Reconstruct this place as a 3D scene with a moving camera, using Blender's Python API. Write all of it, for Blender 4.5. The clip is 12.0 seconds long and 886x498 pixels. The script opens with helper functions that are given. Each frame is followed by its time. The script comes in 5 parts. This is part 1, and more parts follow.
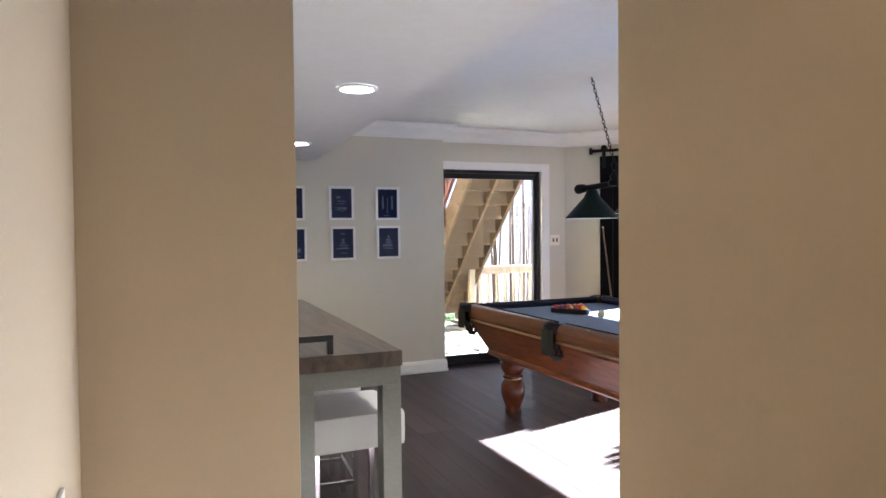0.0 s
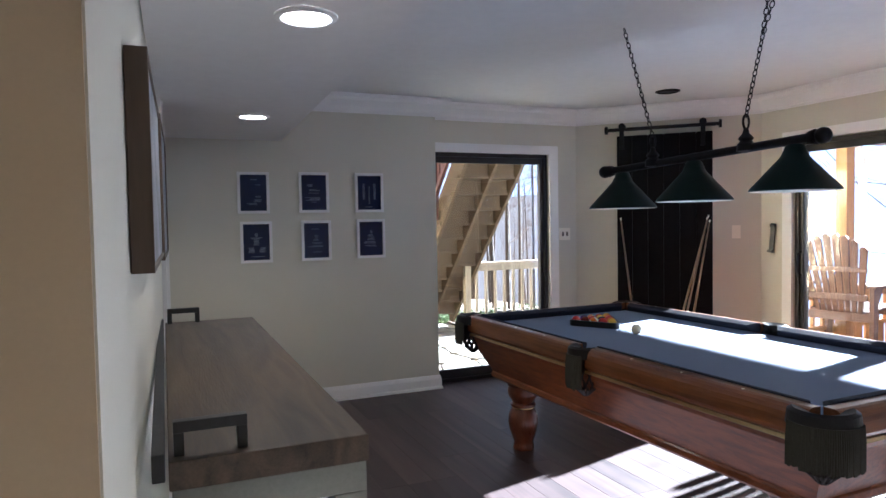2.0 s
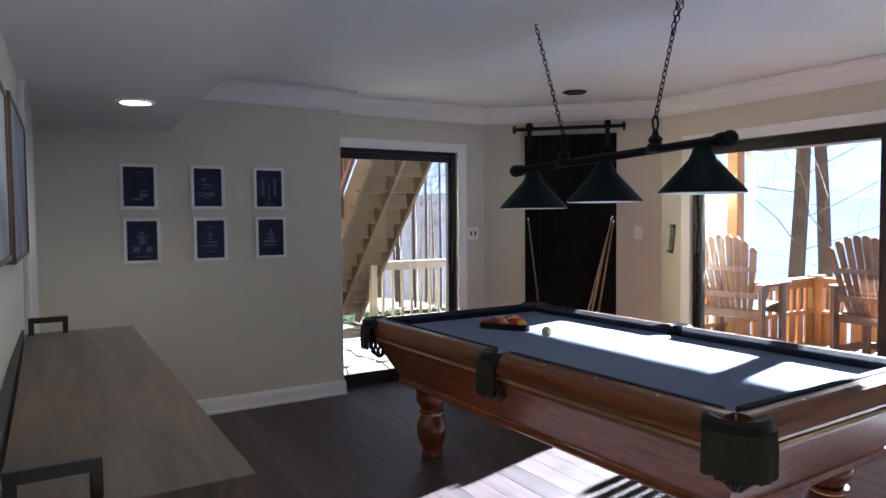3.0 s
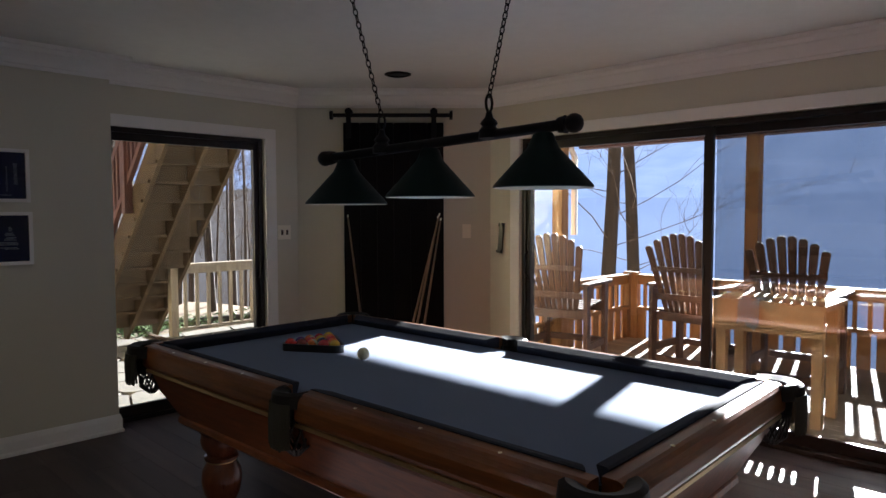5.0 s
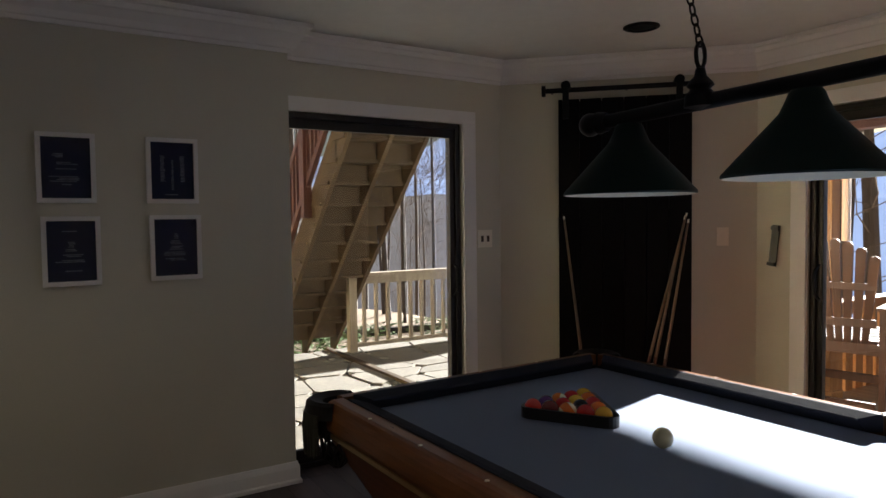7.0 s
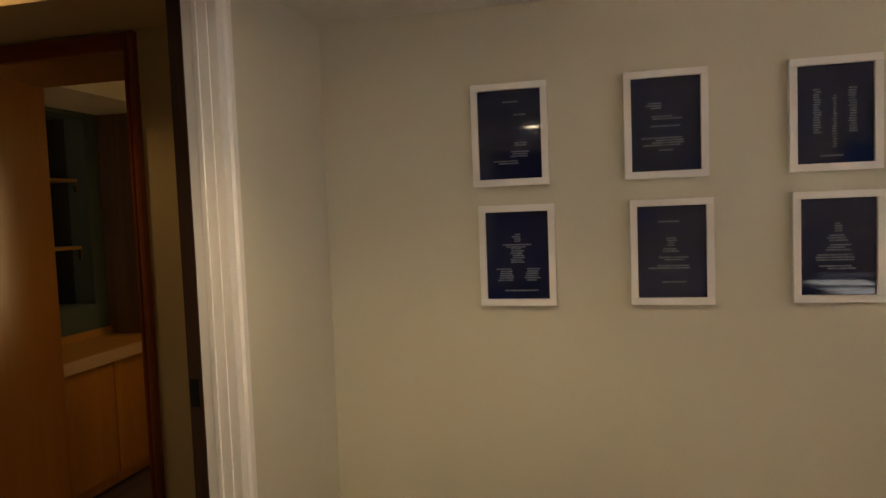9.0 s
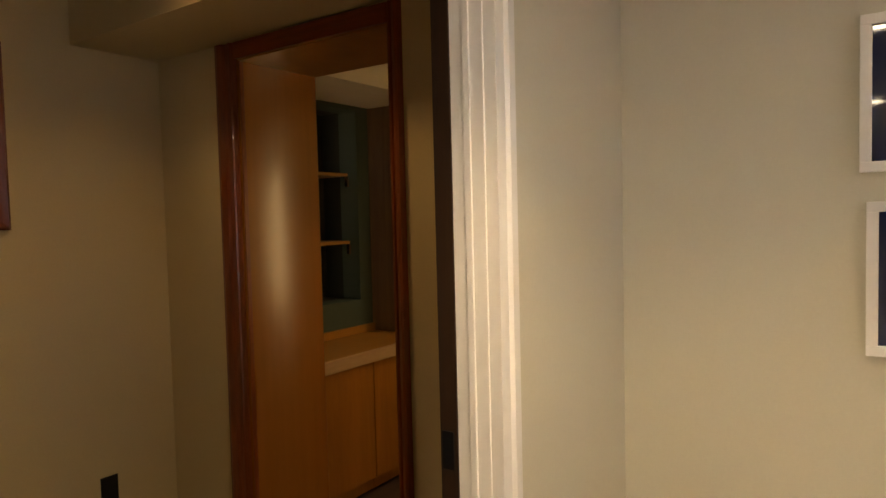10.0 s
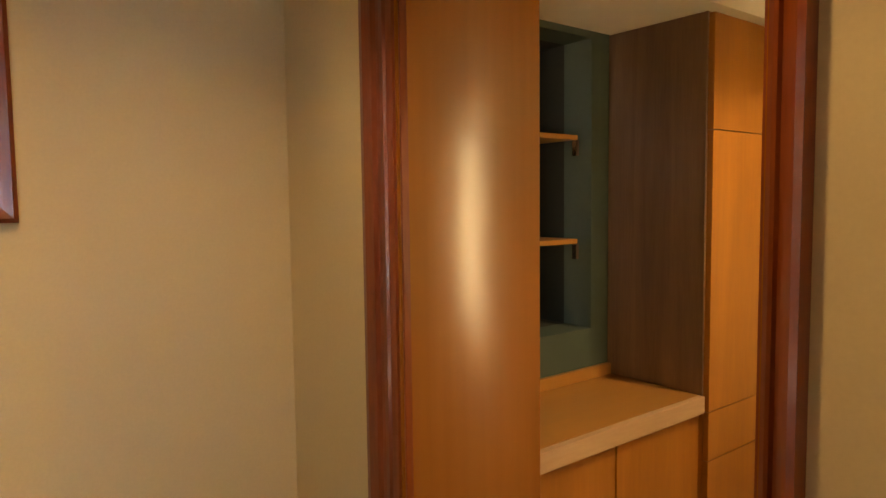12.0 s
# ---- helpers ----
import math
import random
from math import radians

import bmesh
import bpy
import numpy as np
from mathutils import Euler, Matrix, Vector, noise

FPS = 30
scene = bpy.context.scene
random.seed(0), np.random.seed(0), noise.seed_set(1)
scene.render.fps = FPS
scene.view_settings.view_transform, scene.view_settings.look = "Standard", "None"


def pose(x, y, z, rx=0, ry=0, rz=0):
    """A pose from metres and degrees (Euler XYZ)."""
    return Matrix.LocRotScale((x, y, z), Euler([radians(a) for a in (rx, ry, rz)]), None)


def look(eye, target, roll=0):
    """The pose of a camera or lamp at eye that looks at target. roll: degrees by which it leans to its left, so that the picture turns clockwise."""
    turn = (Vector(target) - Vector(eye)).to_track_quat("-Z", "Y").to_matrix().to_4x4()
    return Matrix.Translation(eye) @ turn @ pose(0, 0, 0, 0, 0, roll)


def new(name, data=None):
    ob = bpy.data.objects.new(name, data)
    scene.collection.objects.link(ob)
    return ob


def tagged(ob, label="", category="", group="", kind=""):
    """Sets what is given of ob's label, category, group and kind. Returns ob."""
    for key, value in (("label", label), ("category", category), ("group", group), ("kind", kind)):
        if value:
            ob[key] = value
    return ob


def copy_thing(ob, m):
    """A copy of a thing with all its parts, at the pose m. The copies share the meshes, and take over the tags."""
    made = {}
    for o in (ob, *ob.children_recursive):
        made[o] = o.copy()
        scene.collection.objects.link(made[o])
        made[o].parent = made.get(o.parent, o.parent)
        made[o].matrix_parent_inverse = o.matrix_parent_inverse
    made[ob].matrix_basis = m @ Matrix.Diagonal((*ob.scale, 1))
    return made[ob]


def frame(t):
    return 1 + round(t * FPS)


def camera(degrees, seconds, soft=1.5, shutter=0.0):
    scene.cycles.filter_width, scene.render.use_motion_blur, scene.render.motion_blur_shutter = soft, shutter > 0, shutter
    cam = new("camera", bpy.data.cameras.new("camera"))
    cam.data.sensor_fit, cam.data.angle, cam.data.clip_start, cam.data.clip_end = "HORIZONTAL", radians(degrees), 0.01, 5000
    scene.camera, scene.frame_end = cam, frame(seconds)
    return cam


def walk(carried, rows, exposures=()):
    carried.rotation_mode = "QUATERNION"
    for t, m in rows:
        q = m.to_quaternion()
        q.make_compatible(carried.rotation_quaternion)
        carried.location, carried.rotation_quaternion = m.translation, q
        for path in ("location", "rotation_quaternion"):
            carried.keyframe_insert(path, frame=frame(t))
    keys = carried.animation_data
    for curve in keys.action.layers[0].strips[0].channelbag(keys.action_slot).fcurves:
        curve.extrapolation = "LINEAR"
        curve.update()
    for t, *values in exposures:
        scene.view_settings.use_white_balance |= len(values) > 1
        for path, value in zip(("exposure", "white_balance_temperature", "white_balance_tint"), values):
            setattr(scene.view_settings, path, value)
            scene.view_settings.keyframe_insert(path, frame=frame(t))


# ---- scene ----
cam = camera(67.5, 12.0)
PATH = [
    (0, (-0.391, -6.124, 1.402), (0.364, -4.273, 1.347), -0.6),
    (0.5, (-0.308, -5.842, 1.435), (0.433, -3.986, 1.363), -0.3),
    (1, (-0.26, -5.57, 1.427), (0.498, -3.721, 1.354), -0.8),
    (1.5, (-0.118, -5.353, 1.433), (0.638, -3.503, 1.352), -0.9),
    (2, (-0.019, -5.205, 1.42), (0.757, -3.364, 1.339), -1.0),
    (2.5, (0.011, -5.088, 1.427), (0.88, -3.289, 1.34), -1.1),
    (3, (0.056, -5.038, 1.427), (1.084, -3.324, 1.336), -0.5),
    (3.5, (0.109, -4.958, 1.42), (1.325, -3.373, 1.327), -0.3),
    (3.7, (0.146, -4.908, 1.429), (1.422, -3.372, 1.33), -0.2),
    (5.3, (0.621, -4.428, 1.437), (2.051, -3.034, 1.331), -0.2),
    (5.5, (0.68, -4.315, 1.438), (2.11, -2.92, 1.331), -0.2),
    (6, (0.832, -4.038, 1.43), (2.226, -2.606, 1.327), -0.1),
    (6.5, (0.916, -3.781, 1.423), (2.196, -2.247, 1.325), -0.2),
    (6.7, (0.921, -3.654, 1.422), (2.124, -2.06, 1.326), -0.4),
    (8.3, (1.029, -2.499, 1.341), (1.114, -0.501, 1.306), -1.2),
    (8.5, (1.019, -2.377, 1.357), (0.947, -0.379, 1.311), -1.2),
    (8.8, (0.965, -2.226, 1.415), (0.679, -0.248, 1.328), -1.2),
    (9, (0.876, -2.077, 1.441), (0.423, -0.133, 1.325), -2.2),
    (9.5, (0.742, -1.825, 1.442), (-0.112, -0.020, 1.323), -2.2),
    (10, (0.58, -1.62, 1.44), (-0.565, 0.020, 1.343), -1.4),
    (10.5, (0.368, -1.374, 1.467), (-1.007, 0.074, 1.364), -1.2),
    (11, (0.169, -1.126, 1.462), (-1.369, 0.147, 1.36), -1.5),
    (11.5, (-0.13, -0.909, 1.47), (-1.702, 0.322, 1.348), -1.2),
    (12, (-0.412, -0.704, 1.465), (-1.986, 0.521, 1.32), -0.7),
]
walk(cam, [(t, look(*p)) for t, *p in PATH], [(0.0, 5.5, 5400, 10), (0.5, 5.3, 5300, 10), (1.5, 4.85, 5100, 10), (2.5, 4.57, 5100, 10), (3.5, 4.2, 5200, 10), (5.5, 3.0, 5900, 10), (6.7, 2.95, 6000, 10), (8.3, 4.75, 7900, 10), (9.0, 4.9, 8600, 10), (9.5, 5.4, 8800, 10), (10.2, 5.7, 8900, 10), (11.0, 6.1, 10000, 10), (12.0, 7.25, 7800, 10)])


# ---- light ----
SUN_AZ = math.atan2(0.228, 0.974)
SUN_EL = radians(15.7)
world = bpy.data.worlds.new("sky")
world.use_nodes = True
scene.world = world
wn = world.node_tree.nodes
sky = wn.new("ShaderNodeTexSky")
sky.sky_type = "NISHITA"
sky.sun_disc = False
sky.sun_elevation = SUN_EL
sky.sun_rotation = math.pi / 2 - SUN_AZ
world.node_tree.links.new(sky.outputs["Color"], wn["Background"].inputs["Color"])
wn["Background"].inputs["Strength"].default_value = 0.0063

sun = new("sun", bpy.data.lights.new("sun", "SUN"))
sun.data.energy, sun.data.angle, sun.data.color = 5.0, radians(0.5), (1.0, 0.95, 0.87)
sun.matrix_world = look((40 * math.cos(SUN_AZ), 40 * math.sin(SUN_AZ), 40 * math.tan(SUN_EL)), (0, 0, 0))


def area_lamp(name, eye, target, w, h, watts, color=(1, 1, 1)):
    d = bpy.data.lights.new(name, "AREA")
    d.shape, d.size, d.size_y, d.energy, d.color = "RECTANGLE", w, h, watts, color
    o = new(name, d)
    o.matrix_world = look(eye, target)
    return o


def spot_lamp(name, eye, target, watts, color, cone=120, radius=0.06, blend=0.6):
    d = bpy.data.lights.new(name, "SPOT")
    d.energy, d.color, d.spot_size, d.spot_blend, d.shadow_soft_size = watts, color, radians(cone), blend, radius
    o = new(name, d)
    o.matrix_world = look(eye, target)
    return o


WARM = (1.0, 0.68, 0.36)
area_lamp("sky_light_east", (4.98, -3.2, 1.1), (0, -3.2, 0.9), 3.4, 1.8, 0.09, (0.86, 0.92, 1.0))
area_lamp("sky_light_north", (2.75, 0.42, 1.1), (2.75, -4, 0.8), 1.1, 1.8, 0.05, (0.9, 0.94, 1.0))
CANS = [(0.41, -3.13), (0.49, -1.15)]
for cx, cy in CANS:
    spot_lamp("soffit_lamp", (cx, cy, 2.05), (cx, cy, 0), 1.0, (1.0, 0.8, 0.55), 130)
# Added fill light without a fixture, out of view, to brighten the hallway walls.
spot_lamp("hall_fill", (-0.15, -6.6, 2.38), (-0.15, -6.2, 0), 0.66, (1.0, 0.78, 0.52), 150)
spot_lamp("side_room_lamp", (-1.0, -0.54, 2.42), (-1.0, -0.6, 0), 0.23, WARM, 138)
spot_lamp("study_lamp", (-0.75, 1.65, 2.44), (-0.8, 1.68, 0), 0.78, (1.0, 0.72, 0.40), 122, 0.06, 0.4)

# ---- materials ----


def nodes_of(name):
    m = bpy.data.materials.new(name)
    m.use_nodes = True
    nt = m.node_tree
    return m, nt, nt.nodes["Principled BSDF"]


def add(nt, kind, **values):
    n = nt.nodes.new(kind)
    for k, v in values.items():
        n.inputs[k].default_value = v
    return n


def mapped(nt, scale, space="Object"):
    tc = nt.nodes.new("ShaderNodeTexCoord")
    mp = add(nt, "ShaderNodeMapping", Scale=scale)
    nt.links.new(tc.outputs[space], mp.inputs["Vector"])
    return mp.outputs["Vector"]


def ramp(nt, fac, stops):
    r = nt.nodes.new("ShaderNodeValToRGB")
    els = r.color_ramp.elements
    while len(els) < len(stops):
        els.new(0.5)
    for e, (p, c) in zip(els, stops):
        e.position, e.color = p, (*c, 1)
    nt.links.new(fac, r.inputs["Fac"])
    return r.outputs["Color"]


def mul(c, k):
    return tuple(min(1.0, v * k) for v in c)


def paint(name, color, rough=0.6, metal=0.0, grain=60.0, vary=0.06, bump=0.02, big=1.5, spec=0.5, coat=0.0, emit=0.0):
    """A surface with slow unevenness and fine grain."""
    m, nt, b = nodes_of(name)
    v = mapped(nt, (1, 1, 1))
    n1 = add(nt, "ShaderNodeTexNoise", Scale=big, Detail=4.0)
    n2 = add(nt, "ShaderNodeTexNoise", Scale=grain, Detail=3.0)
    nt.links.new(v, n1.inputs["Vector"])
    nt.links.new(v, n2.inputs["Vector"])
    mix = add(nt, "ShaderNodeMath")
    mix.operation = "ADD"
    half = add(nt, "ShaderNodeMath")
    half.operation, half.inputs[1].default_value = "MULTIPLY", 0.5
    nt.links.new(n1.outputs["Fac"], mix.inputs[0])
    nt.links.new(n2.outputs["Fac"], mix.inputs[1])
    nt.links.new(mix.outputs[0], half.inputs[0])
    c = ramp(nt, half.outputs[0], [(0.3, mul(color, 1 - vary)), (0.7, mul(color, 1 + vary))])
    nt.links.new(c, b.inputs["Base Color"])
    b.inputs["Roughness"].default_value, b.inputs["Metallic"].default_value = rough, metal
    b.inputs["Specular IOR Level"].default_value, b.inputs["Coat Weight"].default_value = spec, coat
    if bump:
        bp = add(nt, "ShaderNodeBump", Strength=bump * 5, Distance=0.004)
        nt.links.new(n2.outputs["Fac"], bp.inputs["Height"])
        nt.links.new(bp.outputs["Normal"], b.inputs["Normal"])
    if emit:
        b.inputs["Emission Color"].default_value, b.inputs["Emission Strength"].default_value = (*color, 1), emit
    return m


def wood(name, dark, light, axis=1, rough=0.4, scale=9.0, stretch=0.08, bump=0.03, coat=0.0, random_tint=0.0, space="Object"):
    """Wood whose grain runs along an axis, with long streaks and fine pores."""
    m, nt, b = nodes_of(name)
    s = [1.0, 1.0, 1.0]
    s[axis] = stretch
    v = mapped(nt, s, space)
    n1 = add(nt, "ShaderNodeTexNoise", Scale=scale, Detail=6.0, Distortion=1.2)
    n2 = add(nt, "ShaderNodeTexNoise", Scale=scale * 12, Detail=3.0)
    nt.links.new(v, n1.inputs["Vector"])
    nt.links.new(v, n2.inputs["Vector"])
    if random_tint:
        oi = nt.nodes.new("ShaderNodeObjectInfo")
        off = add(nt, "ShaderNodeVectorMath")
        off.operation = "ADD"
        comb = nt.nodes.new("ShaderNodeCombineXYZ")
        sc = add(nt, "ShaderNodeMath")
        sc.operation, sc.inputs[1].default_value = "MULTIPLY", 37.0
        nt.links.new(oi.outputs["Random"], sc.inputs[0])
        for i in range(3):
            nt.links.new(sc.outputs[0], comb.inputs[i])
        nt.links.new(v, off.inputs[0])
        nt.links.new(comb.outputs[0], off.inputs[1])
        nt.links.new(off.outputs[0], n1.inputs["Vector"])
    f = add(nt, "ShaderNodeMix")
    f.inputs["Factor"].default_value = 0.3
    nt.links.new(n1.outputs["Fac"], f.inputs["A"])
    nt.links.new(n2.outputs["Fac"], f.inputs["B"])
    c = ramp(nt, f.outputs["Result"], [(0.3, dark), (0.68, light)])
    if random_tint:
        hsv = nt.nodes.new("ShaderNodeHueSaturation")
        mr = add(nt, "ShaderNodeMapRange")
        mr.inputs["To Min"].default_value, mr.inputs["To Max"].default_value = 1 - random_tint, 1 + random_tint
        nt.links.new(oi.outputs["Random"], mr.inputs["Value"])
        nt.links.new(mr.outputs["Result"], hsv.inputs["Value"])
        nt.links.new(c, hsv.inputs["Color"])
        c = hsv.outputs["Color"]
    nt.links.new(c, b.inputs["Base Color"])
    rr = add(nt, "ShaderNodeMapRange")
    rr.inputs["To Min"].default_value, rr.inputs["To Max"].default_value = rough - 0.06, rough + 0.1
    nt.links.new(n2.outputs["Fac"], rr.inputs["Value"])
    nt.links.new(rr.outputs["Result"], b.inputs["Roughness"])
    b.inputs["Coat Weight"].default_value, b.inputs["Coat Roughness"].default_value = coat, 0.12
    bp = add(nt, "ShaderNodeBump", Strength=bump * 6, Distance=0.002)
    nt.links.new(n2.outputs["Fac"], bp.inputs["Height"])
    nt.links.new(bp.outputs["Normal"], b.inputs["Normal"])
    return m


def glow(name, color, strength):
    m, nt, b = nodes_of(name)
    b.inputs["Base Color"].default_value = (*color, 1)
    b.inputs["Emission Color"].default_value, b.inputs["Emission Strength"].default_value = (*color, 1), strength
    return m


def glass(name, tint=(1, 1, 1), ior=1.5):
    m, nt, b = nodes_of(name)
    nt.nodes.remove(b)
    out = nt.nodes["Material Output"]
    t, g = nt.nodes.new("ShaderNodeBsdfTransparent"), nt.nodes.new("ShaderNodeBsdfGlossy")
    t.inputs["Color"].default_value, g.inputs["Roughness"].default_value = (*tint, 1), 0.0
    fr = add(nt, "ShaderNodeFresnel", IOR=ior)
    mx = nt.nodes.new("ShaderNodeMixShader")
    nt.links.new(fr.outputs[0], mx.inputs[0])
    nt.links.new(t.outputs[0], mx.inputs[1])
    nt.links.new(g.outputs[0], mx.inputs[2])
    nt.links.new(mx.outputs[0], out.inputs["Surface"])
    return m


M = {
    "wall": paint("wall_paint", (0.62, 0.595, 0.495), 0.75, vary=0.03, bump=0.015, grain=140),
    "hall": paint("hall_paint", (0.525, 0.435, 0.30), 0.75, vary=0.03, bump=0.015, grain=140),
    "ochre": paint("ochre_paint", (0.62, 0.50, 0.28), 0.75, vary=0.04, bump=0.015, grain=140),
    "green": paint("green_paint", (0.055, 0.085, 0.075), 0.7, vary=0.06),
    "ceil": paint("ceiling_paint", (0.71, 0.70, 0.675), 0.85, vary=0.04, bump=0.07, grain=14),
    "white": paint("white_trim", (0.82, 0.81, 0.79), 0.45, vary=0.02, bump=0.005),
    "floor": wood("dark_floor", (0.022, 0.015, 0.016), (0.088, 0.058, 0.055), 1, 0.50, 7, 0.07, 0.03, 0.10, 0.25),
    "floor_gap": paint("floor_joint", (0.008, 0.006, 0.006), 0.8),
    "mahog": wood("mahogany", (0.060, 0.016, 0.004), (0.30, 0.088, 0.024), 1, 0.34, 22, 0.16, 0.03, 0.15),
    "mahog_z": wood("mahogany_turned", (0.065, 0.018, 0.007), (0.19, 0.052, 0.018), 2, 0.28, 14, 0.12, 0.02, 0.5),
    "honey_rail": wood("rail_veneer", (0.085, 0.025, 0.006), (0.25, 0.085, 0.020), 1, 0.3, 16, 0.08, 0.02, 0.4),
    "honey_rail_x": wood("rail_veneer_cross", (0.085, 0.025, 0.006), (0.25, 0.085, 0.020), 0, 0.3, 16, 0.08, 0.02, 0.4),
    "brass": paint("brass_inlay", (0.75, 0.58, 0.30), 0.3, 0.9, vary=0.1),
    "cloth": paint("billiard_cloth", (0.155, 0.205, 0.315), 0.95, vary=0.06, bump=0.03, grain=500, spec=0.2),
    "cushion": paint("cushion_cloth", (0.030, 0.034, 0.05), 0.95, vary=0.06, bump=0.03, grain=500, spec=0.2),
    "leather": paint("pocket_leather", (0.010, 0.009, 0.008), 0.5, vary=0.2, grain=90, bump=0.05, spec=0.3),
    "fringe": paint("fringe_cord", (0.034, 0.033, 0.022), 0.9, vary=0.3, grain=200, bump=0.05),
    "iron": paint("black_iron", (0.007, 0.007, 0.008), 0.5, 0.2, vary=0.2, grain=80, spec=0.3),
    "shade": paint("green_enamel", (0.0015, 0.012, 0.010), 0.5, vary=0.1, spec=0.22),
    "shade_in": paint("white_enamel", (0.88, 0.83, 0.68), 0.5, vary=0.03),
    "barn": paint("barn_door_black", (0.0032, 0.003, 0.0034), 0.7, vary=0.3, grain=30, bump=0.05, spec=0.12),
    "cue": wood("cue_maple", (0.12, 0.07, 0.04), (0.22, 0.14, 0.08), 2, 0.3, 12),
    "cue_butt": wood("cue_butt", (0.06, 0.02, 0.01), (0.14, 0.05, 0.03), 2, 0.3, 12),
    "bronze": paint("bronze_frame", (0.016, 0.012, 0.010), 0.45, 0.3, vary=0.15),
    "console": wood("console_oak", (0.026, 0.017, 0.009), (0.100, 0.070, 0.041), 1, 0.55, 16, 0.10, 0.06, 0, 0.0),
    "steel": paint("brushed_steel", (0.17, 0.175, 0.15), 0.38, 0.85, vary=0.12, grain=100),
    "chrome": paint("chrome", (0.75, 0.76, 0.78), 0.12, 1.0, vary=0.02),
    "black_metal": paint("dark_metal", (0.045, 0.045, 0.045), 0.45, 0.7, vary=0.15),
    "vinyl": paint("white_leather", (0.78, 0.79, 0.77), 0.4, vary=0.02, bump=0.02, grain=160),
    "cherry": wood("cherry_trim", (0.12, 0.018, 0.003), (0.27, 0.055, 0.009), 2, 0.32, 12, 0.10, 0.02, 0.4),
    "cherry_h": wood("cherry_trim_flat", (0.12, 0.018, 0.003), (0.27, 0.055, 0.009), 0, 0.32, 12, 0.10, 0.02, 0.4),
    "maple": wood("maple_veneer", (0.31, 0.120, 0.023), (0.44, 0.185, 0.040), 2, 0.34, 5, 0.12, 0.01, 0.5),
    "maple_h": wood("maple_veneer_flat", (0.37, 0.175, 0.045), (0.45, 0.225, 0.060), 1, 0.4, 6, 0.12, 0.01, 0.3),
    "walnut": wood("walnut_panel", (0.14, 0.085, 0.060), (0.24, 0.155, 0.112), 2, 0.5, 12, 0.06, 0.02),
    # Brown jamb wood, darkened further: the shade on its unlit face is in the colour.
    "shaded_jamb": wood("shaded_jamb", (0.020, 0.010, 0.006), (0.045, 0.022, 0.012), 2, 0.4, 12),
    "edge": wood("edge_band", (0.42, 0.27, 0.17), (0.55, 0.38, 0.25), 1, 0.4, 8, 0.12, 0.01),
    "print": paint("navy_print", (0.006, 0.012, 0.048), 0.035, vary=0.05, big=5, grain=400, bump=0, spec=0.45),
    "print_ink": paint("pale_ink", (0.12, 0.15, 0.22), 0.6, vary=0.4, big=60, bump=0),
    # Niche back and lining: almost black, far darker than the green wall around.
    "niche": paint("niche_dark_green", (0.010, 0.014, 0.013), 0.7, vary=0.1),
    "sconce": glow("sconce_glass", (1.0, 0.74, 0.40), 0.20),
    "canvas": paint("canvas_print", (0.16, 0.17, 0.19), 0.6, vary=0.9, big=5, grain=220),
    "art_edge": wood("art_edge", (0.05, 0.032, 0.018), (0.09, 0.06, 0.035), 2, 0.5, 10),
    "plate": paint("switch_plate", (0.84, 0.79, 0.66), 0.4, vary=0.02),
    "dark": paint("dark_plastic", (0.010, 0.010, 0.010), 0.4),
    "deck": wood("deck_boards", (0.20, 0.14, 0.085), (0.36, 0.27, 0.18), 1, 0.7, 9, 0.07, 0.06, 0, 0.12),
    "cedar": wood("cedar", (0.27, 0.125, 0.038), (0.46, 0.245, 0.09), 2, 0.6, 12, 0.08, 0.05),
    "cedar_x": wood("cedar_lying", (0.27, 0.125, 0.038), (0.46, 0.245, 0.09), 0, 0.6, 12, 0.08, 0.05),
    "cedar_y": wood("cedar_along", (0.27, 0.125, 0.038), (0.46, 0.245, 0.09), 1, 0.6, 12, 0.08, 0.05),
    "chairwood": wood("chair_teak", (0.042, 0.015, 0.005), (0.10, 0.038, 0.013), 2, 0.55, 14, 0.08, 0.05),
    "treated": wood("treated_lumber", (0.040, 0.023, 0.009), (0.082, 0.051, 0.021), 1, 0.7, 10, 0.08, 0.06),
    "greywood": wood("weathered_wood", (0.22, 0.18, 0.13), (0.38, 0.32, 0.24), 2, 0.7, 12, 0.08, 0.06),
    "redstain": wood("red_stain", (0.055, 0.018, 0.012), (0.11, 0.038, 0.024), 2, 0.6, 12, 0.1, 0.04),
    "steel_cloth": paint("grey_cloth", (0.22, 0.23, 0.24), 0.9, vary=0.25, grain=200, bump=0.05),
    "stone": paint("flagstone", (0.19, 0.172, 0.142), 0.85, vary=0.25, big=2.5, grain=30, bump=0.12),
    "mortar": paint("patio_joint", (0.17, 0.13, 0.10), 0.9, vary=0.2),
    "soil": paint("leaf_litter", (0.17, 0.12, 0.075), 0.95, vary=0.5, big=0.7, grain=9, bump=0.2),
    "bark": paint("tree_bark", (0.055, 0.045, 0.038), 0.9, vary=0.4, big=6, grain=30, bump=0.25),
    "twig": paint("twig_bark", (0.13, 0.105, 0.085), 0.9, vary=0.3, bump=0.1),
    "ivy": paint("ivy_leaf", (0.07, 0.12, 0.03), 0.5, vary=0.5, big=8, grain=40, bump=0),
    "siding": paint("outside_siding", (0.30, 0.24, 0.18), 0.8, vary=0.1),
    "glass": glass("window_glass", (0.93, 0.94, 0.93), 1.6),
    "screen": glass("insect_screen", (0.62, 0.63, 0.64)),
}


